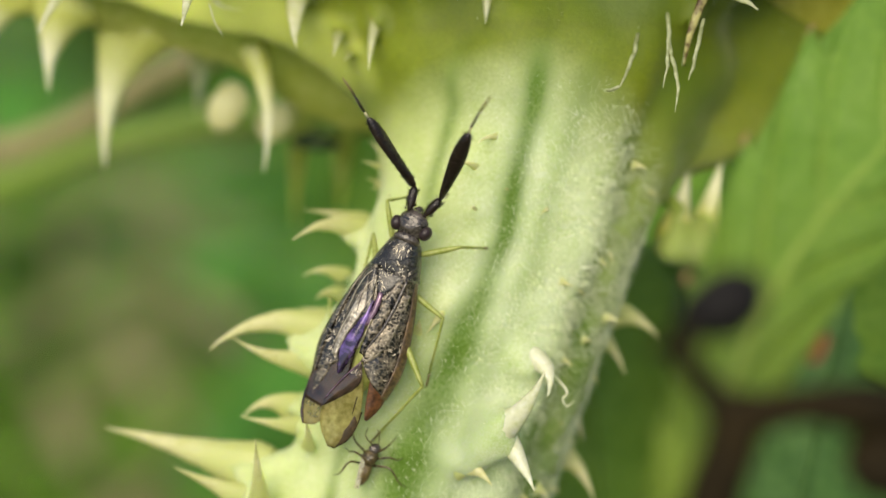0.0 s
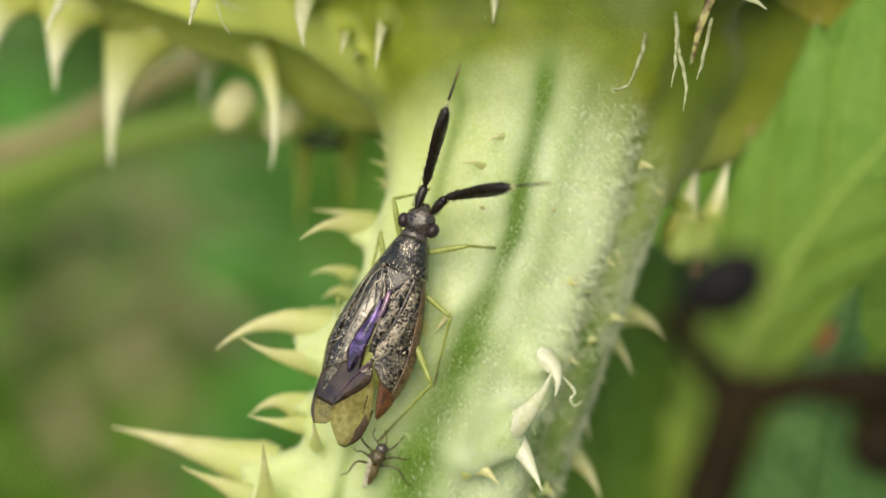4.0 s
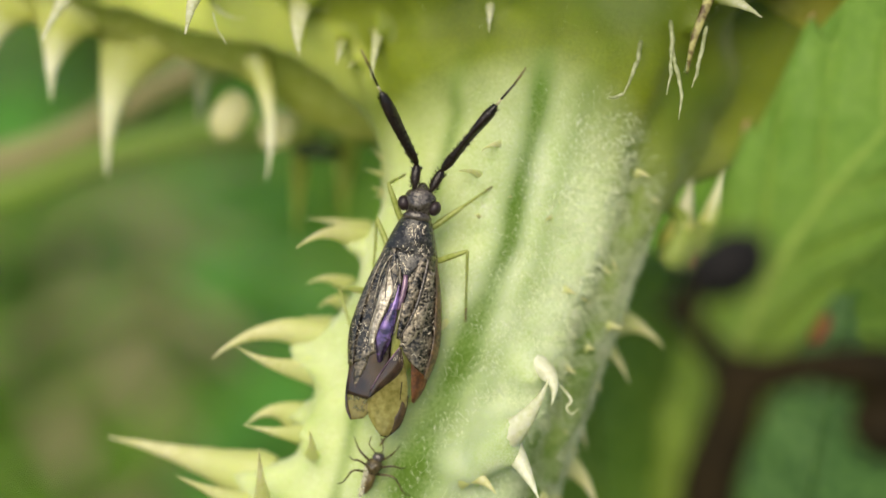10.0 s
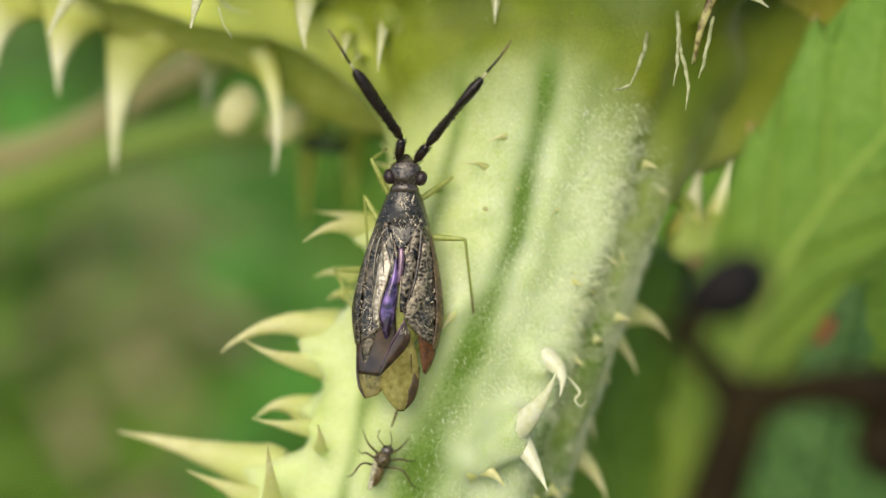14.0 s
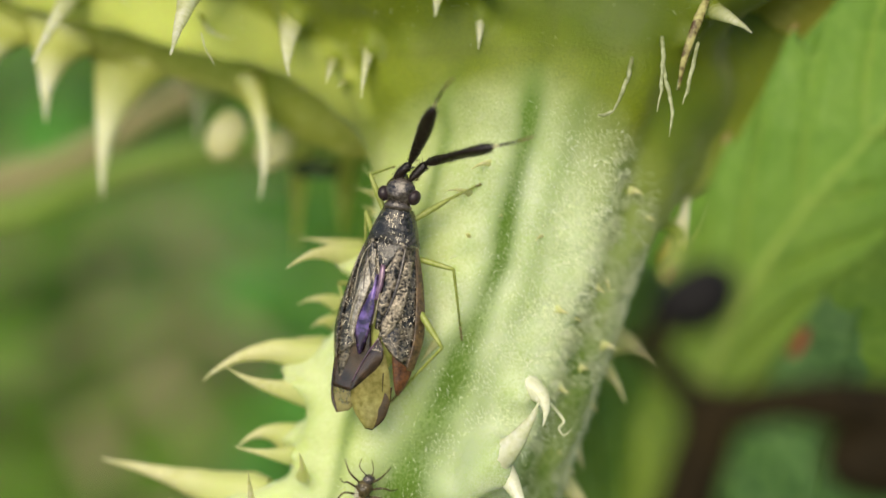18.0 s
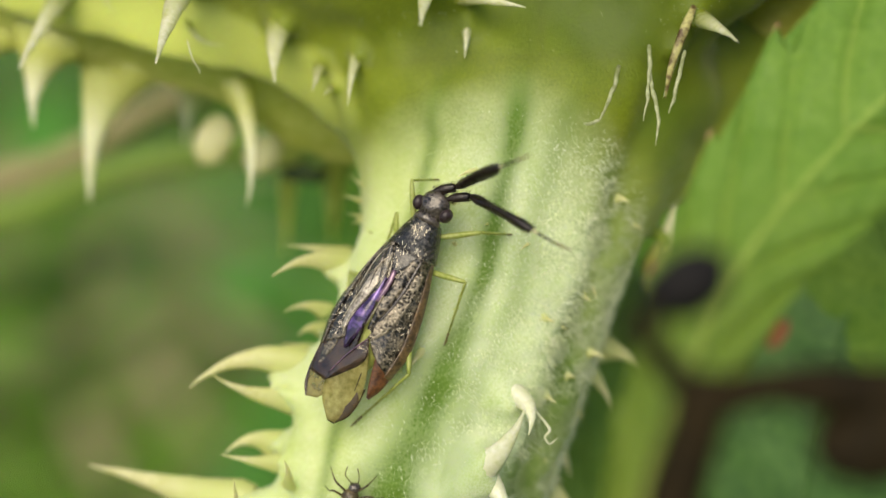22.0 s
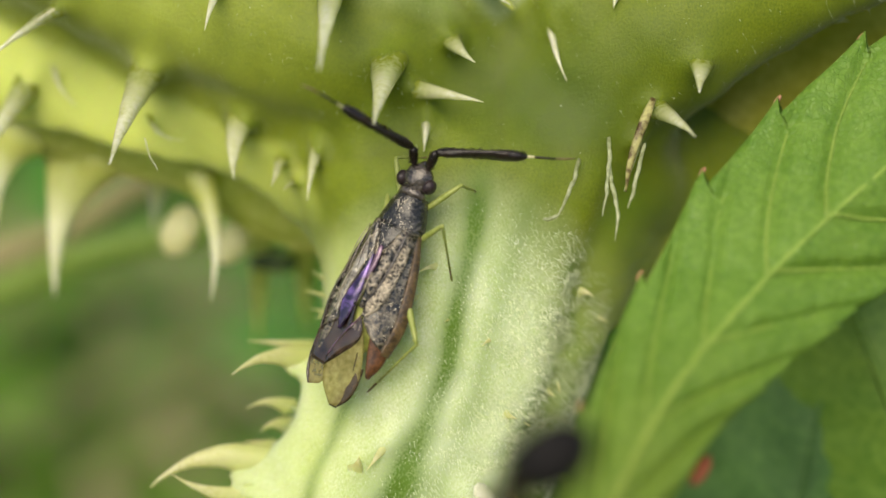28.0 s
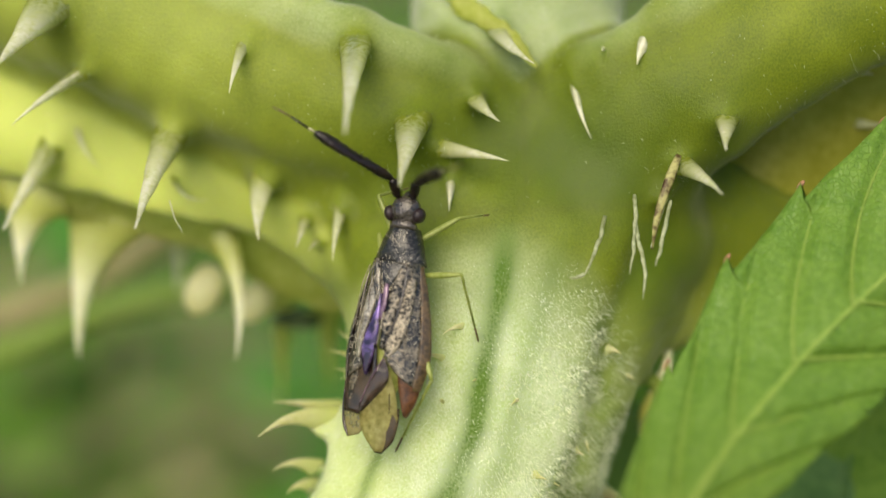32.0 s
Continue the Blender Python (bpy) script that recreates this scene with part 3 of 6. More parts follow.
    stripe *= np.clip((stem < leafy + 0.2) * (4.4 - verts[:, 1]) / 1.0, 0, 1) * (0.9 + 0.2 * np.sin(verts[:, 1] * 2.3 + turn * 0.1))
    # olive skin colour, which also holds painted shade below the joint
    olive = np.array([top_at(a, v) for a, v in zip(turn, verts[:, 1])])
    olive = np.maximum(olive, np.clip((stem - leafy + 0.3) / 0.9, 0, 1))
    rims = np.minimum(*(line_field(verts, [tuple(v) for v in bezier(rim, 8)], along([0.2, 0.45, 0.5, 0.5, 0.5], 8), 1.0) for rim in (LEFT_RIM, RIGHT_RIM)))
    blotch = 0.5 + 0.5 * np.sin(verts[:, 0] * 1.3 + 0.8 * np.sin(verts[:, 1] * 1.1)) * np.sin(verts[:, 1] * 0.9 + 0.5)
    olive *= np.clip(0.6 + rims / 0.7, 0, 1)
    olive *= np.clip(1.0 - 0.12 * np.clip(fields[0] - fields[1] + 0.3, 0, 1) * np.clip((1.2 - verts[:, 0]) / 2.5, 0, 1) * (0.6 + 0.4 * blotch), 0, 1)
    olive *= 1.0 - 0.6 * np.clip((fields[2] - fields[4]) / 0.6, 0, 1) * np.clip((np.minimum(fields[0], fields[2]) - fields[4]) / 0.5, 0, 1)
    # painted shade in the cleft between the leaf stalks, darkest at its middle
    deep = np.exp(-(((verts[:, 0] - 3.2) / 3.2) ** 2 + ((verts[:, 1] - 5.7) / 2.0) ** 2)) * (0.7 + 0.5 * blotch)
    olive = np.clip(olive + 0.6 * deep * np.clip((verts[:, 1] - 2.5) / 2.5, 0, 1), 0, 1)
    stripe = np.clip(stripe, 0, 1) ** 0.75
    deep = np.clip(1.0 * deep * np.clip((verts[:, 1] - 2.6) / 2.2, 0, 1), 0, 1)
    # lime wing skin, paled further to stand for light shining through it
    lime = np.clip((fields[0] - fields[1] + 0.35) / 0.7, 0, 1) * np.clip((1.6 - verts[:, 0]) / 3.0, 0, 1) * np.clip((verts[:, 1] - 3.2) / 1.2, 0, 1) * (0.55 + 0.45 * blotch)
    lime = np.maximum(lime, 0.32 * np.clip((-0.5 - verts[:, 0]) / 4.0, 0, 1) * np.clip((verts[:, 1] - 4.0) / 2.0, 0, 1) * (0.5 + 0.5 * blotch))
    # the skin is yellower towards the prickly edge and on the hollow flank
    warm = 0.40 * np.clip((-turn - 4) / 35, 0, 1) + 0.50 * np.clip((turn - 40) / 14, 0, 1)
    lime = np.maximum(lime, warm * np.clip((3.6 - verts[:, 1]) / 1.5, 0, 1) * (0.7 + 0.3 * blotch))
    centre = verts[faces].mean(1)
    mean = lambda arr: arr[faces].mean(1)
    is_stalk = (mean(stem) < mean(leafy)) & (centre[:, 1] < 4.6)
    is_shoot = ~is_stalk & (np.argmin(np.stack([mean(d) for d in fields]), 0) == 4)
    is_left = ~is_stalk & ~is_shoot & (centre[:, 0] < 2.45)
    is_right = ~is_stalk & ~is_shoot & ~is_left
    made = []
    for mask, name, label in ((is_stalk, "stalk", "pale yellow-green ribbed downy stalk with green grooves"), (is_left, "leaf_stalk", "olive green winged leaf stalk with pale rim"), (is_right, "leaf_stalk", "olive green winged leaf stalk with pale rim"), (is_shoot, "shoot", "pale green shoot between the leaf stalks")):
        mine = faces[mask]
        used, flat = np.unique(mine, return_inverse=True)
        vs, fs = verts[used].tolist(), flat.reshape(mine.shape).tolist()
        st, ol, lm, dp, nn = list(stripe[used]), list(olive[used]), list(lime[used]), list(deep[used]), normals[used].tolist()
        more = []
        if name == "stalk":
            more = [(v, [tuple(stalk_point(v, k * 360 / 48)) for k in range(48)]) for v in (-480, -300, -200, -120, -70, -45, -30, -20, -15, -12, -9, -6.9)]
        base = len(vs)
        for r, (v, ring) in enumerate(more):
            for k, pt in enumerate(ring):
                vs.append(pt)
                st.append(stripe_at(k * 7.5, v))
                ol.append(0.0)
                lm.append(0.0)
                dp.append(0.0)
                a = radians(k * 7.5)
                nn.append((math.sin(a), 0.0, math.cos(a)))
            if r:
                for k in range(48):
                    lo_k, hi_k = base + (r - 1) * 48, base + r * 48
                    fs.append((lo_k + k, lo_k + (k + 1) % 48, hi_k + (k + 1) % 48, hi_k + k))
        me = bpy.data.meshes.new(name)
        me.from_pydata(vs, [], fs)
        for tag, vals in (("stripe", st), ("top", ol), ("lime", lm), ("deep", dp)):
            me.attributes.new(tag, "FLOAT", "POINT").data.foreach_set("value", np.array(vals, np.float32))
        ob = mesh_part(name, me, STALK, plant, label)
        me.normals_split_custom_set_from_vertices(nn)
        made.append(ob)
    bpy.data.meshes.remove(whole)
    return made


stalk, left_stalk, right_stalk, shoot = build_body()
# the same stems run on past the leaf bases
for line, owner in ((LEFT_STALK, left_stalk), (RIGHT_STALK, right_stalk), (SHOOT, shoot)):
    (a, ra), (b, rb) = line[-2], line[-1]
    a, b = Vector(a), Vector(b)
    d = (b - a).normalized()
    part("stem_end", tube([b - d * 1.5, b + d * 6, b + d * 16, b + d * 30], [rb * 0.9, rb * 0.9, rb * 0.7, rb * 0.3], 16, None, 0.75), STALK, owner, "plain green stem running on")


def prickle(foot, tip, r, bend, parent, material=None, name="prickle", flare=None):
    """A curved thorn, broad and flattened at its foot, greener there."""
    a, b = (Vector(q) for q in rooted(foot, tip, r))
    flare = (0.5 if parent == stalk else 0.15) if flare is None else flare
    d = b - a
    over = Vector((d.y, -d.x, 0)) * bend
    n, seg = 12, 12
    bm = bmesh.new()
    tag = bm.verts.layers.float.new("stripe")
    rings = []
    for i in range(-1, n + 1):
        s = max(i, 0) / n
        p = a * (1 - s) ** 2 + (a + d * 0.5 + over * 1.3) * 2 * s * (1 - s) + b * s * s
        way = (d * 0.5 + over * 1.3) * (1 - s) + (d * 0.5 - over * 1.3) * s
        side = Vector((way.y, -way.x, 0))
        side = side.normalized() if side.length > 1e-4 else Vector((1, 0, 0))
        deep = side.cross(way).normalized()
        slim = 0.04 + 0.96 * (1 - s) ** 1.15
        wide = r * (slim + flare * (1 - s) ** 3.5)
        thick = r * 0.75 * slim
        if i < 0:
            p, wide, thick = a - d.normalized() * r * 0.8, wide * 0.9, thick * 0.9
        ring = []
        for k in range(seg):
            t = k * 2 * math.pi / seg
            v = bm.verts.new(p + side * wide * math.cos(t) + deep * thick * math.sin(t))
            v.co += 0.05 * r * noise.noise_vector(v.co * 3)
            v[tag] = max(0.0, 1.3 - 2.2 * s)
            ring.append(v)
        rings.append(ring)
    for lo, hi in zip(rings, rings[1:]):
        for k in range(seg):
            bm.faces.new((lo[k], lo[(k + 1) % seg], hi[(k + 1) % seg], hi[k]))
    bm.faces.new(rings[-1])
    bmesh.ops.recalc_face_normals(bm, faces=bm.faces)
    return part(name, bm, material or (PRICK if parent == stalk else PRICK_GREEN), parent)


# prickles along the edges and ribs of the stalk
prickle((-1.61, 0.31, -1.80), (-3.06, 0.22, -0.40), 0.28, 0.3, stalk)
prickle((-1.76, 0.65, -2.40), (-2.96, 0.87, -1.60), 0.15, 0.05, stalk)
prickle((-2.17, -0.55, -2.00), (-2.97, -0.55, -1.40), 0.14, 0.25, stalk)
prickle((-2.25, -0.95, -2.20), (-2.71, -1.05, -1.60), 0.14, 0.3, stalk)
prickle((-2.44, -1.82, -1.60), (-4.89, -2.10, -1.00), 0.38, 0.27, stalk, flare=0.3)
prickle((-2.71, -2.35, -1.20), (-4.33, -1.81, -0.60), 0.25, -0.12, stalk)
prickle((-2.54, -1.38, -2.00), (-3.07, -1.23, -1.60), 0.11, 0.05, stalk)
prickle((-3.23, -3.36, -1.60), (-4.20, -3.51, -1.20), 0.23, 0.3, stalk)
prickle((-3.10, -3.67, -1.00), (-4.19, -3.43, -0.60), 0.14, -0.05, stalk)
prickle((-4.05, -4.68, -1.50), (-7.34, -3.89, -2.20), 0.44, 0.02, stalk, flare=0.45)
prickle((-4.20, -5.23, -1.20), (-5.58, -4.53, -0.80), 0.23, 0.0, stalk)
prickle((-3.76, -5.18, -0.60), (-3.71, -3.77, 0.50), 0.17, 0.0, stalk)
prickle((-2.75, -4.03, -0.40), (-2.74, -3.42, 0.30), 0.11, 0.1, stalk)
prickle((-1.07, 1.89, -2.00), (-1.56, 2.36, -1.40), 0.09, 0, stalk)
prickle((-1.07, 1.65, -2.00), (-1.73, 1.91, -1.20), 0.10, 0.1, stalk)
prickle((-1.07, 1.28, -2.00), (-1.61, 1.54, -1.30), 0.10, 0.1, stalk)
prickle((-1.13, 1.40, -2.00), (-1.52, 1.31, -1.30), 0.08, 0.1, stalk)
prickle((3.10, 0.23, -1.20), (3.54, -0.27, -0.60), 0.15, -0.35, stalk)
prickle((2.39, -0.80, -0.60), (2.95, -0.90, -0.20), 0.11, -0.2, stalk)
prickle((3.81, -1.39, -2.60), (4.83, -1.97, -2.40), 0.25, -0.2, stalk)
prickle((3.56, -1.89, -2.60), (4.05, -2.74, -2.30), 0.15, -0.1, stalk)
prickle((2.81, -3.40, -2.60), (3.12, -4.20, -2.30), 0.16, -0.1, stalk)
prickle((2.36, -4.31, -2.40), (3.31, -5.42, -2.00), 0.31, -0.2, stalk)
prickle((0.36, -4.32, 0.15), (1.00, -4.66, 0.65), 0.23, -0.2, stalk)
prickle((1.24, 2.30, 0.00), (0.72, 2.15, 0.40), 0.08, 0.2, stalk)
prickle((0.79, 1.63, 0.00), (0.24, 1.74, 0.40), 0.08, 0.2, stalk)
prickle((0.65, 0.83, 0.00), (0.69, 0.89, 0.25), 0.10, 0, stalk)
prickle((1.42, 1.29, -0.10), (1.27, 1.23, 0.20), 0.06, 0, stalk)
prickle((2.35, 0.88, -0.20), (2.00, 0.73, 0.30), 0.09, 0.2, stalk)
prickle((3.51, 1.87, -1.20), (3.88, 1.82, -0.80), 0.09, 0.1, stalk)
prickle((-0.98, 1.00, -1.20), (-1.13, 1.16, -0.60), 0.07, 0.1, stalk)
prickle((1.43, 2.76, -0.20), (1.35, 2.79, 0.10), 0.06, 0, stalk)
prickle((1.60, 2.71, -0.20), (1.49, 2.61, 0.10), 0.06, 0, stalk)
prickle((1.78, -0.82, -0.20), (1.82, -0.73, 0.10), 0.06, 0, stalk)
prickle((0.10, -1.16, 0.10), (-0.30, -1.66, 0.30), 0.11, 0.0, stalk)
prickle((2.58, -1.84, -0.80), (2.73, -1.59, -0.50), 0.07, 0.1, stalk)
prickle((-0.53, -1.67, 0.10), (-0.44, -1.37, 0.35), 0.13, 0.1, stalk)
prickle((1.62, -2.15, -0.15), (2.11, -2.92, 0.60), 0.33, -0.5, stalk, PRICK_PALE, flare=0.0)
prickle((1.06, -3.66, 0.42), (2.02, -2.36, 1.00), 0.35, 0.12, stalk, PRICK_PALE, flare=0.0)
prickle((1.19, -3.65, 0.20), (1.83, -4.72, 0.90), 0.31, -0.06, stalk, PRICK_PALE, flare=0.0)
# prickles under the leaf stalks
prickle((-4.84, 6.84, 0.60), (-4.96, 4.28, 1.70), 0.41, 0.04, left_stalk)
prickle((-2.94, 5.82, -1.00), (-3.00, 4.16, -0.40), 0.36, 0.1, left_stalk)
prickle((-2.19, 4.80, -1.00), (-2.24, 3.99, -0.40), 0.15, 0.0, left_stalk)
prickle((-1.90, 4.26, -1.00), (-2.01, 3.93, -0.50), 0.10, 0.1, left_stalk)
prickle((-1.33, 5.12, -1.00), (-1.52, 3.72, -0.50), 0.17, 0.04, left_stalk)
prickle((-3.07, 8.31, 0.60), (-3.29, 6.94, 1.00), 0.16, 0.05, left_stalk)
prickle((-0.89, 8.22, 2.00), (-0.76, 5.63, 3.60), 0.34, 0.0, left_stalk)
prickle((0.21, 6.58, 0.80), (0.08, 4.84, 2.40), 0.39, 0.0, left_stalk)
prickle((0.52, 5.96, -0.40), (2.10, 5.51, 0.50), 0.23, -0.03, left_stalk)
prickle((1.42, 7.03, 0.00), (1.95, 6.23, 0.90), 0.21, 0.05, left_stalk)
prickle((3.49, 7.62, -0.40), (3.78, 6.00, -0.20), 0.13, 0.08, right_stalk)
prickle((5.47, 5.48, 0.40), (6.02, 4.58, 1.80), 0.25, -0.08, right_stalk)
prickle((6.41, 6.28, 0.40), (6.14, 5.44, 1.60), 0.25, 0.0, right_stalk)
prickle((5.27, 5.02, -0.40), (4.84, 3.74, 0.20), 0.11, 0.0, right_stalk)
prickle((-7.73, 6.73, -1.60), (-8.49, 4.59, -1.00), 0.34, 0.03, left_stalk)
prickle((-6.44, 7.83, -0.60), (-7.87, 6.59, 0.20), 0.17, 0.05, left_stalk)
prickle((-7.03, 9.20, 0.80), (-7.49, 7.43, 2.00), 0.52, 0.02, left_stalk)
prickle((0.96, 5.53, -0.60), (0.89, 4.62, -0.20), 0.16, 0.0, left_stalk)
prickle((1.86, 8.69, 0.20), (2.66, 7.41, 0.60), 0.25, 0.1, left_stalk)
prickle((4.37, 8.41, -0.40), (4.02, 7.70, 0.20), 0.25, 0.0, right_stalk)
prickle((5.17, 8.26, -0.40), (4.71, 7.39, 0.20), 0.28, 0.1, right_stalk)
prickle((9.07, 7.69, -1.60), (9.70, 7.32, -1.20), 0.21, 0.0, right_stalk)
prickle((-5.15, 5.88, -1.80), (-4.22, 5.14, -1.40), 0.07, 0.3, left_stalk)
prickle((-7.24, 7.25, -2.20), (-6.68, 5.96, -2.00), 0.09, 0.2, left_stalk)
prickle((5.19, 0.43, -2.60), (5.53, 1.94, -2.60), 0.37, 0.0, right_stalk, PRICK_LIT)
prickle((5.97, 0.44, -2.90), (6.27, 2.05, -2.90), 0.46, 0.0, right_stalk, PRICK_LIT)


def small_prickles():
    """Short pale points along the rough right flank and the left edge of the stalk."""
    rnd = random.Random(21)
    for _ in range(13):
        v, a = rnd.uniform(-6.5, 2.2), rnd.choice((rnd.gauss(72, 9), rnd.gauss(88, 6), rnd.gauss(50, 8)))
        p, q = stalk_point(v, a), stalk_point(v, a, 1.0)
        out = (q - p).normalized()
        tip = p + out * rnd.uniform(0.10, 0.26) + Vector((rnd.uniform(-0.05, 0.1), rnd.uniform(-0.22, 0.04), rnd.uniform(-0.05, 0.08)))
        prickle(p - out * 0.05, tip, rnd.uniform(0.06, 0.11), rnd.uniform(-0.3, 0.1), stalk)


small_prickles()
def sheet(rows, thick, bm=None):
    """A curved plate from rows of places, with thickness."""
    bm = bm or bmesh.new()
    top = [[bm.verts.new(p) for p in row] for row in rows]
    low = [[bm.verts.new(Vector(p) - Vector((0, 0, thick))) for p in row] for row in rows]
    n, m = len(rows), len(rows[0])
    for i in range(n - 1):
        for k in range(m - 1):
            bm.faces.new((top[i][k], top[i][k + 1], top[i + 1][k + 1], top[i + 1][k]))
            bm.faces.new((low[i][k], low[i + 1][k], low[i + 1][k + 1], low[i][k + 1]))
    rim = [(i, 0) for i in range(n)] + [(n - 1, k) for k in range(1, m)] + [(i, m - 1) for i in range(n - 2, -1, -1)] + [(0, k) for k in range(m - 2, 0, -1)]
    for (a, b), (c, d) in zip(rim, rim[1:] + rim[:1]):
        bm.faces.new((top[a][b], low[a][b], low[c][d], top[c][d]))
    bmesh.ops.recalc_face_normals(bm, faces=bm.faces)
    return bm


# a curled white hair and the browned bract beside the thorn
part("curled_hair", tube(bezier([(2.0, -2.3, -0.4), (2.3, -2.55, -0.1), (2.55, -2.85, 0.1), (2.45, -3.0, 0.15), (2.55, -3.14, 0.15), (2.7, -3.02, 0.15)], 18), along([0.03, 0.03, 0.035, 0.025, 0.02, 0.01], 18), 7), PRICK_PALE, stalk, "curled glassy white hair")
part("bract", tube(bezier([(5.45, 5.55, 0.3), (5.2, 5.0, 0.5), (4.95, 4.3, 0.5), (4.85, 3.7, 0.4)], 12), along([0.06, 0.10, 0.085, 0.06, 0.015], 12), 8, None, 0.4), BROWNED, right_stalk, "narrow straw-green bract with browned edge")


# pale frayed rims where the leaf stalks meet the shoot
for line, owner in (([(0.73, 9.98, -1.60), (1.27, 9.12, -1.20), (1.85, 8.58, -0.80), (2.36, 8.07, -0.50), (2.72, 7.57, -0.50)], left_stalk), ([(6.89, 9.76, -1.20), (5.92, 8.85, -0.80), (5.24, 8.35, -0.50), (4.85, 7.94, -0.40), (4.70, 7.55, -0.50)], right_stalk)):
    pts = bezier(line, 28)
    part("rim", tube([p + 0.06 * noise.noise_vector(p * 2.5) for p in pts], [r * (1 + 0.35 * noise.noise(p * 5)) for r, p in zip(along([0.26, 0.24, 0.20, 0.14, 0.04], 28), pts)], 12, None, 0.6), WING, owner, "pale frayed downy rim of the leaf stalk")


# long withered glassy hairs under the leaf bases
for line in (
    [(3.98, 4.41, 0.00), (3.83, 3.93, 0.50), (3.64, 3.51, 0.85), (3.46, 3.19, 1.00)],
    [(4.58, 4.81, 0.10), (4.53, 4.25, 0.50), (4.43, 3.66, 0.90), (4.35, 3.21, 1.00)],
    [(4.54, 4.32, 0.40), (4.57, 3.72, 0.80), (4.63, 3.21, 1.00), (4.56, 2.73, 1.10)],
    [(3.46, 3.21, 1.00), (3.31, 3.15, 1.00), (3.20, 3.17, 1.05)],
    [(5.23, 4.65, 0.40), (5.07, 4.15, 0.80), (4.92, 3.64, 1.00), (4.82, 3.34, 1.10)],
):
    pts = bezier(line, 16)
    part("hair", tube([p + 0.03 * noise.noise_vector(p * 4) for p in pts], [r * (1 + 0.5 * noise.noise(p * 9)) for r, p in zip(along([0.035, 0.042, 0.032, 0.010], 16), pts)], 8, None, 0.6), THREAD, right_stalk, "withered glassy white hair")


def far_stalk(pts, radii, material, label, name="back_stalk"):
    n = 24
    return part(name, tube(bezier(pts, n), along(radii, n), 14), material, plant, label)


def fin(top, low, owner, material, label, thick=0.22):
    """A thin translucent wing of a leaf stalk between two lines, wavy, with a rounded lower rim."""
    n, m = 36, 10
    T, L = bezier(top, n), bezier(low, n)
    rows = []
    for i in range(n + 1):
        row = []
        for k in range(m + 1):
            q = k / m
            p = T[i].lerp(L[i], q)
            row.append(p + Vector((0, 0, 0.25 * math.sin(math.pi * q) + 0.10 * noise.noise(Vector((p.x * 1.1, p.y * 1.3, 4))))))
        rows.append(row)
    bm = sheet(rows, thick)
    ob = part("wing", bm, material, owner, label)
    part("wing_rim", tube([p - Vector((0, 0, thick / 2)) for p in L], [thick * (0.62 + 0.12 * math.sin(1.7 * k)) for k in range(n + 1)], 8), material, ob)
    return ob


wing = fin([(2.2, 5.2, -4.0), (-0.8, 5.6, -3.8), (-3.0, 6.0, -3.4), (-5.4, 6.6, -3.0), (-8.6, 7.2, -3.0), (-13.0, 8.3, -3.4)], [(1.6, 2.6, -4.6), (-0.8, 2.75, -4.4), (-2.9, 3.25, -4.2), (-5.0, 4.45, -3.8), (-8.2, 5.25, -3.4), (-13.0, 6.3, -3.6)], left_stalk, WING, "lime translucent wing of the leaf stalk")
prickle((-8.60, 5.55, -3.3), (-8.98, 3.60, -3.5), 0.40, 0.10, wing, PRICK_LIT, flare=1.3)
prickle((-7.10, 5.20, -3.8), (-7.88, 1.90, -4.2), 0.52, 0.10, wing, PRICK_LIT, flare=1.1)
prickle((-5.75, 5.30, -6.0), (-6.12, 3.45, -6.5), 0.32, 0.06, wing, PRICK_LIT, flare=1.6)
prickle((-4.27, 4.50, -3.2), (-4.02, 1.75, -3.0), 0.25, -0.12, wing, PRICK_LIT, flare=0.4)
prickle((-3.71, 3.52, -8.00), (-3.99, 0.58, -9.00), 0.34, 0.0, wing, WING)
prickle((-2.56, 3.37, -8.00), (-2.73, 0.96, -9.00), 0.40, 0.0, wing, WING)
prickle((-9.9, 5.9, -3.5), (-10.5, 4.3, -3.8), 0.36, 0.12, wing, PRICK_LIT, flare=1.3)
for place, size, lean in (((-5.15, 3.45, -5.0), (0.44, 0.66, 0.16), -28), ((-4.05, 3.15, -5.6), (0.42, 0.55, 0.2), -35)):
    part("scale", blob(place, size, (0, 0, lean), 12, 16, wobble=0.15), PRICK, wing, "pale rounded translucent scale")
right_wing = fin([(3.0, 5.2, -3.4), (5.6, 6.2, -3.2), (8.0, 7.6, -2.6), (10.8, 9.0, -2.6), (15.0, 10.6, -2.8)], [(3.4, 2.5, -4.4), (5.6, 1.95, -3.6), (7.4, 2.6, -3.4), (10.6, 4.2, -3.4), (15.0, 5.9, -3.6)], right_stalk, WING_OLIVE, "olive translucent wing of the leaf stalk")
prickle((8.6, 7.75, -2.0), (9.72, 7.40, -1.5), 0.20, 0.1, right_wing, PRICK_LIT, flare=1.1)
prickle((9.5, 6.75, -2.4), (10.2, 6.35, -1.8), 0.18, 0.1, right_wing, PRICK_LIT, flare=1.1)
part("curled_hair", tube(bezier([(-4.72, 5.0, 0.0), (-4.60, 4.62, 0.1), (-4.47, 4.42, 0.15), (-4.43, 4.30, 0.15)], 10), along([0.013, 0.012, 0.006], 10), 6), PRICK_PALE, left_stalk, "thin straw hair")
far_stalk([(2, 4, -5), (-5, 6.5, -14), (-10, 6.0, -20), (-14, 4.3, -22), (-20, 2.9, -23), (-36, 1.0, -26)], [1.0, 0.6, 0.5, 0.5, 0.5, 0.6], PINK, "pinkish thin leaf stalk behind")
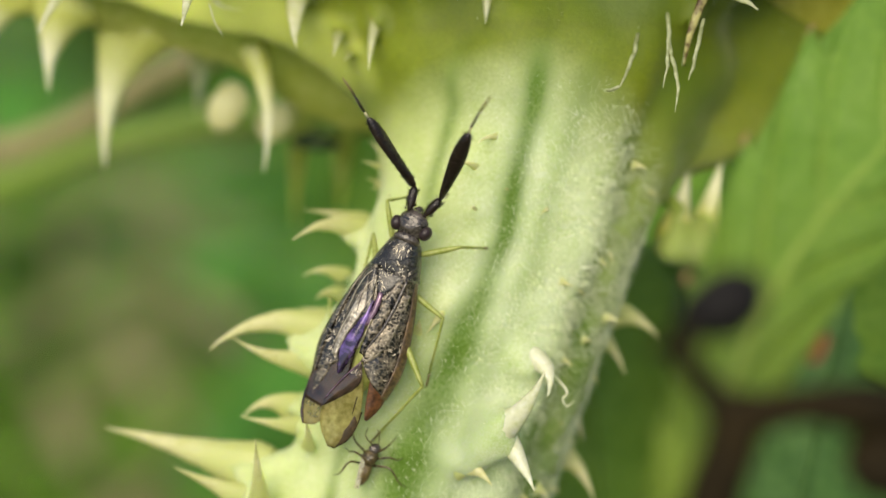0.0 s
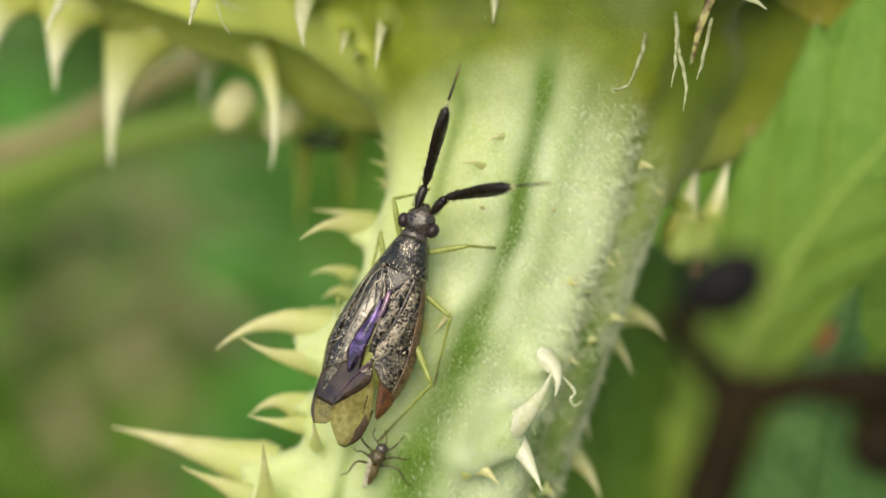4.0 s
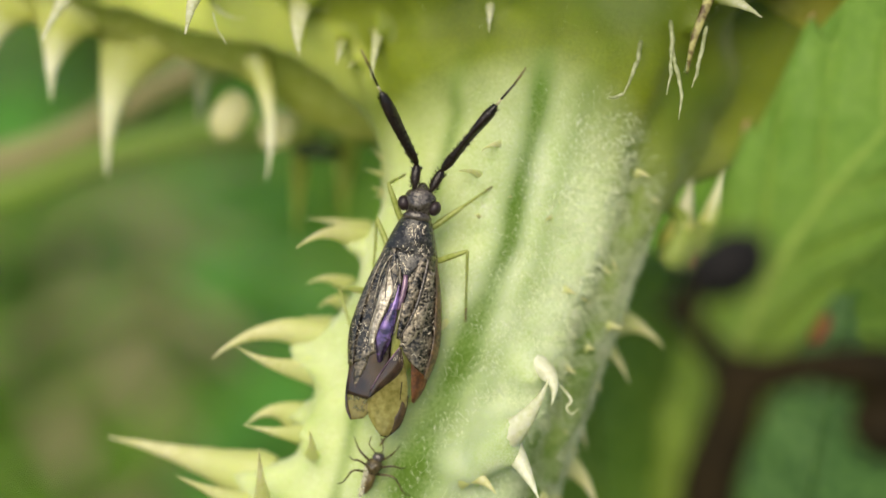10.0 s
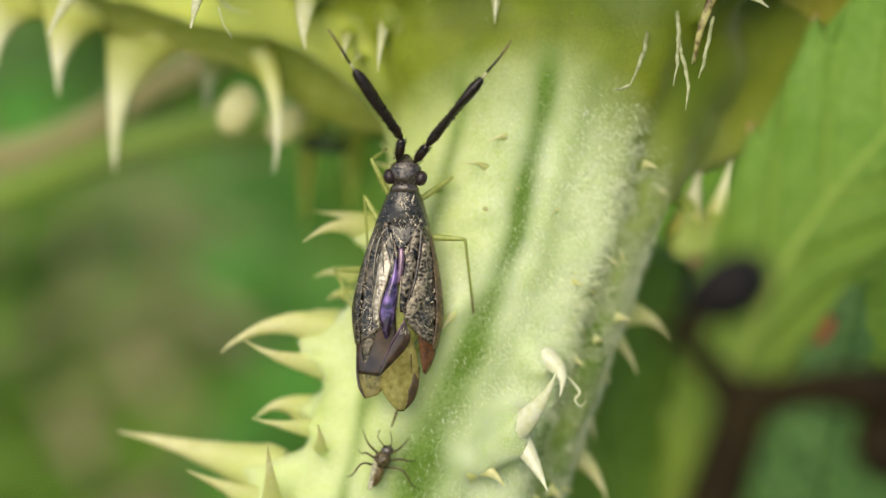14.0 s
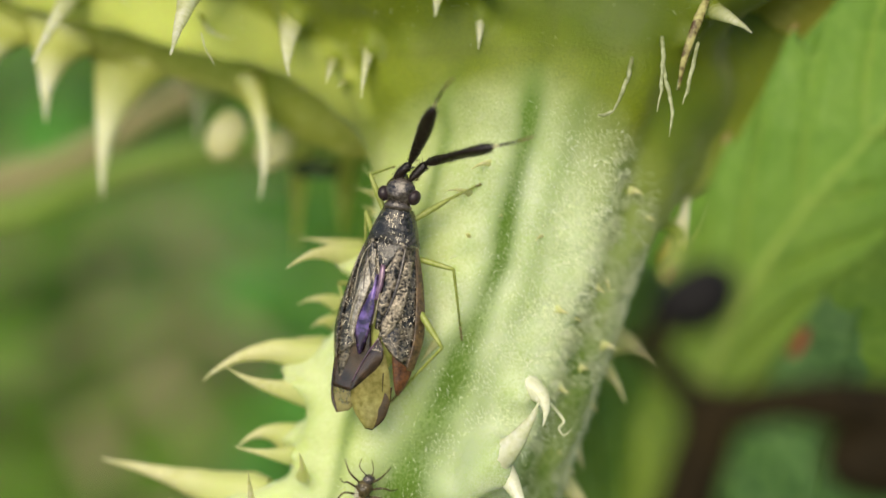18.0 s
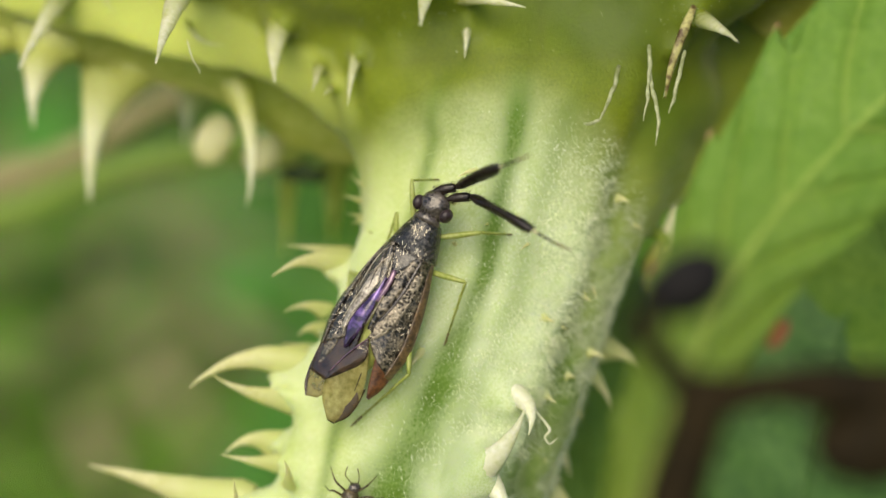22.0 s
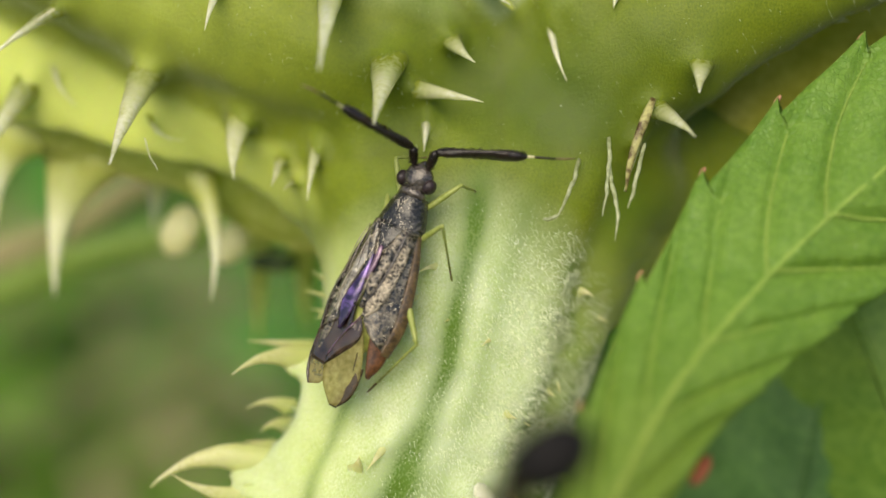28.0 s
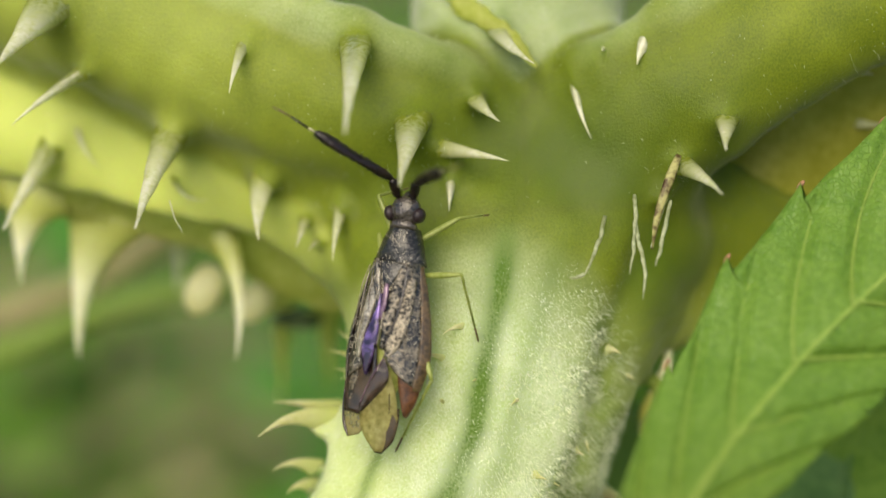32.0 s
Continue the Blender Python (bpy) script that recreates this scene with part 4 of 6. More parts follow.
far_stalk([(2, 3.5, -5), (-5, 4.2, -14), (-11, 3.6, -18), (-17, 1.9, -20), (-30, 0.0, -22)], [1.0, 0.55, 0.45, 0.5, 0.5], VEIN_FINE, "dull green thin leaf stalk behind")
part("dark_bud", blob((-3.16, 2.74, -6.6), (0.62, 0.27, 0.25), (0, 0, -4), wobble=0.25), SHRIVELLED, plant, "small dark green shrivelled bud")
far_stalk([(-1.2, 4.4, -5.2), (-2.2, 3.4, -6.2), (-3.1, 2.8, -6.6)], [0.2, 0.12, 0.1], VEIN, "thin green bud stalk", "bud_stalk")


def build_down():
    """Short hairs over the stalk, thickest along the ribs and edges."""
    rnd = random.Random(4)
    verts, faces = [], []

    def hair(p, way, length, w):
        side = way.orthogonal().normalized() * w
        k = len(verts)
        mid = p + way * length * 0.55 + Vector((0, -0.2 * length, 0))
        end = p + way * length + Vector((0, -0.45 * length, 0))
        verts.extend((p - side, p + side, mid + side * 0.6, mid - side * 0.6, end))
        faces.extend(((k, k + 1, k + 2, k + 3), (k + 3, k + 2, k + 4)))

    for _ in range(60000):
        v = rnd.uniform(-7, 3.6)
        a = rnd.choice((rnd.uniform(-95, 95), rnd.gauss(18, 9), rnd.gauss(34, 9), rnd.gauss(46, 8), rnd.gauss(66, 14), rnd.gauss(88, 8)))
        clump = noise.noise(Vector((v * 4.0, a * 0.11, 3)))
        if clump < rnd.uniform(-0.5, 0.25):
            continue
        p = stalk_point(v, a)
        out = (p - stalk_at(v)[0]).normalized()
        way = (out + Vector((rnd.uniform(-0.6, 0.6), rnd.uniform(-0.6, 0.4), rnd.uniform(-0.4, 0.6)))).normalized()
        far = a > 45
        hair(p - out * 0.05, way, rnd.uniform(0.06, 0.16) * (1.5 if far else 1.1), rnd.uniform(0.006, 0.012) * (0.6 if far else 1.0))
    me = bpy.data.meshes.new("down")
    me.from_pydata([tuple(q) for q in verts], [], faces)
    ob = mesh_part("down", me, DOWN, stalk, "fine white down")
    tagged(ob, kind="stuff")


build_down()


def build_leaf_down():
    """Scattered short hairs and pale specks on the leaf stalks."""
    rnd = random.Random(31)
    for owner in (left_stalk, right_stalk, shoot):
        verts, faces = [], []
        skin = [v for v in owner.data.vertices if v.normal.z > 0.1]
        for v in rnd.sample(skin, min(len(skin), 1500)):
            if noise.noise(v.co * 0.9) < rnd.uniform(-0.4, 0.3):
                continue
            p = v.co + Vector((rnd.uniform(-0.06, 0.06), rnd.uniform(-0.06, 0.06), -0.01))
            way = (v.normal + Vector((rnd.uniform(-0.8, 0.8), rnd.uniform(-0.9, 0.4), 0))).normalized()
            side = way.orthogonal().normalized() * rnd.uniform(0.002, 0.005)
            size = rnd.uniform(0.05, 0.14)
            k = len(verts)
            verts.extend((p - side, p + side, p + way * size + Vector((0, -0.3 * size, 0))))
            faces.append((k, k + 1, k + 2))
        me = bpy.data.meshes.new("down")
        me.from_pydata([tuple(q) for q in verts], [], faces)
        tagged(mesh_part("down", me, DOWN, owner, "scattered white hairs"), kind="stuff")


build_leaf_down()


# ---- the bug ----
bug = thing("plant_bug", spot(-0.6, 0.5, 0.9), "dark bronze plant bug with thick black antennae and green legs", "insect")


def plate(inner, outer, z_in, z_out, ys, n=22, m=8, thick=0.03, bow=0.12, rough=0.0, ys_out=None):
    """A wing-like plate between an inner and an outer edge along the body."""
    I, O, ZI, ZO, Y, YO = ([v.x for v in bezier([(c, 0, 0) for c in q], n)] for q in (inner, outer, z_in, z_out, ys, ys_out or ys))
    rows = []
    for i in range(n + 1):
        row = []
        for k in range(m + 1):
            s = k / m
            x = I[i] + (O[i] - I[i]) * s
            z = ZI[i] + (ZO[i] - ZI[i]) * s + bow * math.sin(math.pi * s)
            y = Y[i] + (YO[i] - Y[i]) * s
            z += rough * noise.noise(Vector((x * 5, y * 4, 7)))
            row.append(Vector((x, y, z)))
        rows.append(row)
    return sheet(rows, thick)


def build_bug():
    part("head", blob((0, 0.05, 0.0), (0.32, 0.33, 0.23), (12, 0, 0), 14, 18, wobble=0.12), HEAD, bug, "black shining head")
    part("snout", tube(bezier([(0, 0.2, 0.02), (0, 0.36, -0.04), (0, 0.40, -0.16)], 8), along([0.14, 0.11, 0.05], 8), 10), HEAD, bug)
    for side in (-1, 1):
        part("eye", blob((side * 0.31, -0.01, 0.04), (0.125, 0.155, 0.15), (0, 0, side * -14), 12, 16), EYE, bug, "dull purple-brown bulging eye")
    part("collar", tube([Vector((0, -0.17, -0.02)), Vector((0, -0.22, 0.0)), Vector((0, -0.30, 0.0))], [0.24, 0.29, 0.29], 20, None, 0.8), HEAD, bug, "smooth black neck ring")
    n = 16
    rows = []
    for i in range(n + 1):
        s = i / n
        y = -0.26 - 0.72 * s
        half = 0.29 + 0.27 * s**0.8
        rows.append([Vector((half * math.sin(a), y - 0.05 * math.cos(a) * s, -0.16 + (0.36 + 0.08 * math.sin(s * 3.1)) * math.cos(a) ** 0.8 + 0.018 * noise.noise(Vector((a * 4, y * 7, 1))))) for a in np.linspace(-1.5, 1.5, 17)])
    part("pronotum", sheet(rows, 0.05), SHIELD, bug, "dark punctured shield with greyish sheen")
    rows = []
    for i in range(11):
        s = i / 10
        half = 0.30 * (1 - s) + 0.012
        rows.append([Vector((half * k / 4, -0.96 - 0.60 * s, 0.27 + 0.05 * math.sin(2.4 * s) - 0.02 * (k / 4) ** 2 + 0.014 * noise.noise(Vector((k * 0.9, s * 8, 2))))) for k in range(-4, 5)])
    part("scutellum", sheet(rows, 0.05), SHIELD, bug, "small dark triangular shield")
    part("belly", tube([Vector((0, y, -0.18)) for y in along([-0.6, -3.9], 14)], along([0.30, 0.50, 0.62, 0.66, 0.64, 0.52, 0.30, 0.05], 14), 16, None, 0.55), BELLY, bug, "yellow-green soft belly")
    for side in (-1, 1):
        lift = 0.014 if side > 0 else 0.0
        inner = [0.30, 0.13, 0.05, 0.03, 0.05, 0.10, 0.20, 0.36]
        outer = [0.53, 0.63, 0.73, 0.81, 0.86, 0.88, 0.86, 0.80]
        ys = [-0.92, -1.25, -1.55, -1.9, -2.25, -2.6, -2.85, -3.05]
        ys_out = [-0.95, -1.30, -1.65, -2.05, -2.45, -2.8, -3.1, -3.35]
        z_in = [0.26, 0.28, 0.29, 0.29, 0.28, 0.26, 0.22, 0.16]
        z_out = [0.0, -0.04, -0.08, -0.10, -0.12, -0.13, -0.13, -0.12]
        wing = part("forewing", plate([side * q for q in inner], [side * q for q in outer], [z + lift for z in z_in], z_out, ys, 44, 16, 0.035, 0.10, 0.022, ys_out), CUTICLE, bug, "dark bronze leathery forewing flecked with gold")
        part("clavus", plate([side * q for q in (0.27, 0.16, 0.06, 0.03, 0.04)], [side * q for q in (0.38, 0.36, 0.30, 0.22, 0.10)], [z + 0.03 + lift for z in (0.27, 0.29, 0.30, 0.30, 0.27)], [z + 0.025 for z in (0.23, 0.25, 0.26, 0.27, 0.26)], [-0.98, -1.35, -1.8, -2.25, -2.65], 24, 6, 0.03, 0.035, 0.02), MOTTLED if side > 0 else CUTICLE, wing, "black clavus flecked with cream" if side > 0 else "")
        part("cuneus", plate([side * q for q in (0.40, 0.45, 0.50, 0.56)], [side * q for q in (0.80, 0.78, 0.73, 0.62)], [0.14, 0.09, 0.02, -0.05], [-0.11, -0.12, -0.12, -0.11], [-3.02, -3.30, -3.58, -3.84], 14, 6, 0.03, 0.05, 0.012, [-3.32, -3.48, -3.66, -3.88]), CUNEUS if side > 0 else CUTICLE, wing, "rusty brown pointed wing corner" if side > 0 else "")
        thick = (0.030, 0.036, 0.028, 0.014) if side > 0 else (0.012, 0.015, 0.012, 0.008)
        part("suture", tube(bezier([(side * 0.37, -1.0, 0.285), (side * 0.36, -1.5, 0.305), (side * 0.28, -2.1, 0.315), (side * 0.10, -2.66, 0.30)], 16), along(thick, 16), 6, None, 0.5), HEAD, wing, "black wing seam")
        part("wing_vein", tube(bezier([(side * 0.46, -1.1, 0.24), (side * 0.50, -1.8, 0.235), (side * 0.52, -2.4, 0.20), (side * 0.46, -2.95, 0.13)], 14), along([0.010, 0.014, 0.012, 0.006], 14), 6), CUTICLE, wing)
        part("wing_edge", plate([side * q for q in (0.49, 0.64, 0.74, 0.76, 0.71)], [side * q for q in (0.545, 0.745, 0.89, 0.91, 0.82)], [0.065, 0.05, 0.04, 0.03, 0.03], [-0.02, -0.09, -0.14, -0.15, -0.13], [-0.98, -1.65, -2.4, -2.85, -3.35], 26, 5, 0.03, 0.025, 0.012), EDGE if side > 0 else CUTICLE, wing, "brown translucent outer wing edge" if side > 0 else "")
        if side < 0:
            part("membrane", plate([-0.05, -0.02, 0.02, -0.06, -0.30], [-0.12, -0.45, -0.74, -0.78, -0.74], [0.24, 0.20, 0.15, 0.08, 0.02], [0.22, 0.12, 0.0, -0.07, -0.09], [-2.60, -2.95, -3.30, -3.65, -3.95], 18, 8, 0.012, 0.05, 0.006, [-2.62, -2.88, -3.12, -3.55, -3.92]), SMOKY, wing, "smoky dark glossy wing membrane")
            part("membrane_tip", plate([-0.02, -0.06, -0.16, -0.32], [-0.75, -0.73, -0.67, -0.56], [0.06, 0.02, -0.02, -0.06], [-0.08, -0.09, -0.10, -0.10], [-3.55, -3.85, -4.12, -4.34], 14, 8, 0.012, 0.03, 0.006, [-3.6, -3.9, -4.18, -4.42]), TAWNY, wing, "tawny smoky wing tip")
            part("membrane_vein", tube(bezier([(-0.77, -3.5, -0.06), (-0.74, -3.9, -0.07), (-0.67, -4.20, -0.09), (-0.55, -4.41, -0.09)], 14), along([0.012, 0.022, 0.035, 0.02], 14), 6, None, 0.5), SMOKY, wing, "dark rim of the wing tip")
        else:
            part("membrane_tip", plate([0.10, -0.10, -0.27, -0.29, -0.20, 0.06], [0.26, 0.39, 0.46, 0.48, 0.43, 0.24], [0.20, 0.15, 0.10, 0.04, -0.01, -0.05], [0.16, 0.09, 0.02, -0.04, -0.07, -0.08], [-3.05, -3.40, -3.72, -4.02, -4.30, -4.60], 20, 9, 0.012, 0.05, 0.006), AMBER, wing, "amber translucent wing tip")
            part("membrane", plate([0.12, -0.04, -0.17, -0.28, -0.32], [0.17, 0.27, 0.18, 0.0, -0.22], [0.25, 0.23, 0.19, 0.145, 0.10], [0.24, 0.19, 0.165, 0.13, 0.09], [-2.82, -3.15, -3.45, -3.72, -3.95], 18, 8, 0.012, 0.03, 0.006, [-2.82, -3.15, -3.40, -3.62, -3.86]), SMOKY, wing, "smoky dark glossy wing membrane")
            part("membrane_fold", tube(bezier([(0.14, -2.80, 0.27), (-0.03, -3.13, 0.255), (-0.16, -3.42, 0.215), (-0.29, -3.78, 0.15)], 14), along([0.014, 0.012, 0.008], 14), 6), ROSE, wing, "pale lilac fold of the membrane")
            part("membrane_rim", plate([0.38, 0.33, 0.20, 0.07], [0.49, 0.49, 0.42, 0.22], [0.03, 0.0, -0.03, -0.05], [-0.03, -0.05, -0.07, -0.08], [-3.80, -4.10, -4.38, -4.62], 14, 4, 0.016, 0.01, 0.0, [-3.72, -4.06, -4.38, -4.63]), RIM, wing, "dark brown rim of the wing tip")
            part("membrane_cell", tube(bezier([(0.24, -3.15, 0.15), (0.30, -3.5, 0.11), (0.33, -3.85, 0.05)], 10), along([0.020, 0.014, 0.006], 10), 6, None, 0.5), RIM, wing)
    # reflection on the right wing, painted as a cream bronze streak
    part("wing_streak", plate([0.42, 0.30, 0.18, 0.12], [0.56, 0.56, 0.46, 0.24], [0.275, 0.305, 0.31, 0.28], [0.205, 0.215, 0.24, 0.26], [-1.25, -1.85, -2.45, -2.80], 24, 8, 0.03, 0.02, 0.03), BRONZE, bug, "sheen of the right wing painted as a cream bronze streak")
    # sky sheen on the left forewing, laid on as a pale plate
    part("wing_plane", plate([-0.20, -0.17, -0.22, -0.33, -0.38], [-0.34, -0.40, -0.45, -0.50, -0.47], [0.315, 0.335, 0.335, 0.315, 0.255], [0.275, 0.275, 0.27, 0.25, 0.215], [-1.12, -1.5, -1.95, -2.45, -2.88], 26, 8, 0.02, 0.015, 0.02), SILVERY, bug, "sheen of the left forewing painted as a silvery bronze plate")
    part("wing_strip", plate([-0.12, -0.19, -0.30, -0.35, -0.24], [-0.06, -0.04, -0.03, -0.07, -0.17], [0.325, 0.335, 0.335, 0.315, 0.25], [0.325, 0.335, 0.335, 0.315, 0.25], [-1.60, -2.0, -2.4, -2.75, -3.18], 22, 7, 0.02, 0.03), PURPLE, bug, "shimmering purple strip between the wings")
    # the rosy gleam is a coloured plate, a highlight put in as shape
    part("wing_gleam", plate([-0.05, -0.04, -0.05, -0.05], [0.04, 0.07, 0.06, 0.0], [0.335, 0.35, 0.358, 0.352], [0.335, 0.35, 0.358, 0.352], [-1.40, -1.62, -1.85, -2.10], 10, 4, 0.015, 0.02), ROSE, bug, "rosy gleam painted as a small plate above the purple strip")
    for line in (
        [(-0.14, -1.45, 0.335), (-0.24, -2.0, 0.345), (-0.38, -2.55, 0.325), (-0.36, -2.95, 0.29)],
        [(-0.30, -1.02, 0.31), (-0.42, -1.2, 0.30), (-0.50, -1.55, 0.26), (-0.52, -2.0, 0.25)],
        [(-0.20, -1.15, 0.33), (-0.33, -1.4, 0.33), (-0.38, -1.8, 0.32)],
        [(0.03, -1.7, 0.355), (0.02, -2.2, 0.355), (-0.02, -2.6, 0.33)],
        [(-0.48, -1.05, 0.22), (-0.60, -1.45, 0.18), (-0.66, -1.9, 0.15)],
        [(-0.40, -1.9, 0.31), (-0.48, -2.3, 0.285), (-0.52, -2.7, 0.23)],
    ):
        part("pale_vein", tube(bezier(line, 12), along([0.006, 0.012, 0.006], 12), 6), CREAM, bug, "pale raised wing vein")
    rnd = random.Random(9)
    verts, faces = [], []
    for _ in range(1200):
        y = rnd.uniform(-3.05, -0.35)
        if y > -0.95:
            half, top = 0.28 + 0.27 * (-(y + 0.26) / 0.72), 0.24
        else:
            half = float(np.interp(-y, (0.9, 1.6, 2.4, 3.2), (0.5, 0.7, 0.86, 0.82)))
            top = 0.315
        x = rnd.uniform(-half, half)
        if -0.38 < x < 0.07 and y < -1.5:
            continue
        s = abs(x) / half
        z = top - (0.40 if y < -0.95 else 0.36) * s + 0.10 * math.sin(math.pi * s) if y < -0.95 else -0.16 + 0.43 * math.sqrt(max(0, 1 - s * s))
        if noise.noise(Vector((x * 3.2, y * 3.2, 5))) < rnd.uniform(-0.35, 0.35):
            continue
        a = rnd.gauss(math.pi, 0.7)
        d = Vector((math.sin(a), math.cos(a), 0.10)) * rnd.uniform(0.04, 0.10)
        w = Vector((d.y, -d.x, 0)).normalized() * rnd.uniform(0.0018, 0.0038)
        p = Vector((x, y, z + 0.012))
        k = len(verts)
        verts.extend((p - w, p + w, p + d + w * 0.4, p + d - w * 0.4))
        faces.append((k, k + 1, k + 2, k + 3))
    me = bpy.data.meshes.new("scale_hairs")
    me.from_pydata([tuple(q) for q in verts], [], faces)
    tagged(mesh_part("scale_hairs", me, GOLD, bug, "flat golden hairs"), kind="stuff")


build_bug()

def bristles(bm, length, r, count, seed, size=0.05):
    rnd = random.Random(seed)
    for _ in range(count):
        y = rnd.uniform(0.05, 0.97) * length
        a = rnd.uniform(0, 2 * math.pi)
        p = Vector((math.cos(a) * r * 0.8, y, math.sin(a) * r * 0.6))
        d = Vector((math.cos(a), 0.9, math.sin(a))).normalized() * size * rnd.uniform(0.6, 1.3)
        w = d.orthogonal().normalized() * 0.008
        bm.faces.new([bm.verts.new(q) for q in (p - w, p + w, p + d)])


CLUB_S = (0, 0.04, 0.14, 0.26, 0.42, 0.58, 0.74, 0.88, 0.97, 1.0)
CLUB_WIDE = (0.035, 0.055, 0.08, 0.105, 0.135, 0.16, 0.155, 0.12, 0.065, 0.03)
CLUB_THIN = (0.04, 0.075, 0.10, 0.085, 0.062, 0.066, 0.098, 0.104, 0.062, 0.03)


def build_antenna():
    """One feeler: a short club and a long flattened club that ends in two thin joints."""
    bm = tube([Vector((0, y, 0)) for y in (0, 0.06, 0.16, 0.30, 0.42, 0.50)], [0.035, 0.05, 0.085, 0.095, 0.085, 0.05], 12, None, 0.9)
    bristles(bm, 0.5, 0.095, 170, 3, 0.085)
    club = part("antenna_base", bm, FEELER, bug, "short black bristly first antenna joint")
    bm = tube([Vector((0, 1.75 * s, 0)) for s in CLUB_S], CLUB_WIDE, 14)
    for v in bm.verts:
        s = v.co.y / 1.75
        v.co.z *= float(np.interp(s, CLUB_S, CLUB_THIN)) / float(np.interp(s, CLUB_S, CLUB_WIDE))
    bristles(bm, 1.75, 0.105, 420, 5, 0.08)
    whip = part("antenna_club", bm, FEELER, bug, "long thick black second antenna joint")
    part("antenna_ring", tube([Vector((0, 1.74, 0)), Vector((0.0, 1.86, 0)), Vector((0, 1.90, 0.0))], [0.026, 0.024, 0.022], 8), FEELER_PALE, whip, "pale antenna joint")
    part("antenna_thread", tube([Vector((0, 1.89, 0)), Vector((0.01, 2.05, 0)), Vector((0.03, 2.28, 0.0))], [0.024, 0.026, 0.02], 8), FEELER, whip)
    part("antenna_tip", tube([Vector((0.03, 2.27, 0)), Vector((0.06, 2.45, -0.02)), Vector((0.10, 2.66, -0.06))], [0.02, 0.026, 0.012], 8), FOOT, whip, "thin pale brown antenna tip")
    return club, whip


def build_leg(femur, tibia, thick):
    bm = tube([Vector((0, femur * s, 0)) for s in (0, 0.1, 0.35, 0.65, 0.9, 1.0)], [thick * q for q in (0.55, 0.8, 1.0, 0.95, 0.7, 0.5)], 10)
    thigh = part("femur", bm, LEG, bug, "green glassy leg")
    bm = tube([Vector((0, tibia * s, 0)) for s in (0, 0.05, 0.4, 0.8)], [thick * q for q in (0.5, 0.48, 0.40, 0.34)], 8)
    bristles(bm, tibia * 0.8, thick * 0.42, 26, 8, 0.06)
    shin = part("tibia", bm, LEG, bug)
    part("foot", tube([Vector((0, tibia * s, 0.0)) for s in (0.79, 0.88, 0.96, 1.0)], [thick * q for q in (0.36, 0.30, 0.34, 0.15)], 8), FOOT, shin, "brownish foot")
    return thigh, shin


ANTENNAE = {-1: build_antenna(), 1: build_antenna()}
LEGS = {(side, kind): build_leg(*size) for side in (-1, 1) for kind, size in (("fore", (0.95, 0.80, 0.064)), ("mid", (0.95, 1.60, 0.062)), ("hind", (1.40, 1.95, 0.070)))}


# ---- the small dead fly below ----
def build_fly():
    place = on_stalk(-1.45, -4.3)
    fly = thing("dead_fly", spot(place.x, place.y, place.z + 0.22, 0, 0, -10), "tiny dried grey-brown insect husk clinging to the stalk", "insect")
    part("abdomen", blob((-0.04, -0.18, 0.0), (0.12, 0.27, 0.12), (0, 0, -8), 10, 14, wobble=0.25), HUSK_PALE, fly, "pale amber dried abdomen")
    part("thorax", blob((0.02, 0.14, 0.05), (0.17, 0.17, 0.16), (0, 0, 15), 10, 14, wobble=0.2), HUSK, fly)
    part("head", blob((0.08, 0.33, 0.08), (0.13, 0.11, 0.11), (0, 0, 20), 10, 14, wobble=0.1), HEAD, fly, "round dark head")
    part("wing", sheet([[Vector((-0.06 - 0.10 * k / 4 - 0.03 * i / 8, 0.12 - 0.62 * i / 8, 0.13 + 0.02 * math.sin(i) - 0.05 * k / 4)) for k in range(5)] for i in range(9)], 0.008), HUSK_WING, fly, "shrivelled glassy wing")
    for side in (-1, 1):
        for y, fy, k in ((0.22, 0.40, 0.30), (0.10, 0.12, 0.62 if side > 0 else 0.35), (-0.02, -0.36, 0.85 if side > 0 else 0.55)):
            part("leg", tube(bezier([(side * 0.08, y, 0), (side * (0.20 + 0.3 * k), y + fy * 0.2 + 0.10, 0.18), (side * (0.22 + 0.55 * k), y + fy * 0.7, 0.04), (side * (0.25 + 0.75 * k), y + fy, -0.12 - 0.2 * k)], 10), along([0.026, 0.018, 0.008], 10), 6), HUSK, fly)
        part("feeler", tube(bezier([(0.08 + side * 0.05, 0.40, 0.10), (side * 0.14, 0.56, 0.14), (side * 0.10 - 0.03, 0.72, 0.05)], 6), along([0.014, 0.009], 6), 5), HUSK, fly)


build_fly()


# ---- the toothed leaf in front ----
leaf = thing("toothed_leaf", spot(6.1, 3.5, 4.0), "fresh green toothed leaf with pale veins, folded along its midrib", "leaf")
RIB = [(-2.7, -11.0, -0.6), (-1.9, -7.4, -0.2), (-0.5, -4.0, 0.0), (1.4, -1.6, 0.1), (3.4, 0.2, 0.0), (6.0, 2.2, -0.3), (9.0, 4.4, -1.0)]
LEFT_HALF = [0.35, 0.8, 1.4, 2.1, 2.2, 1.9, 0.1]
RIGHT_HALF = [0.5, 0.9, 1.3, 1.8, 2.1, 1.7, 0.1]


def leaf_place(s, q):
    """A place on the blade: s along the midrib, q across from -1 (far edge) to 1 (near edge)."""
    line = bezier(RIB, 120)
    i = min(int(s * 120), 119)
    p = line[i].lerp(line[i + 1], s * 120 - i)
    d = (line[i + 1] - line[i]).normalized()
    side = Vector((-d.y, d.x, 0)).normalized()
    half = float(np.interp(s, np.linspace(0, 1, 7), LEFT_HALF if q > 0 else RIGHT_HALF))
    return p, d, side, half


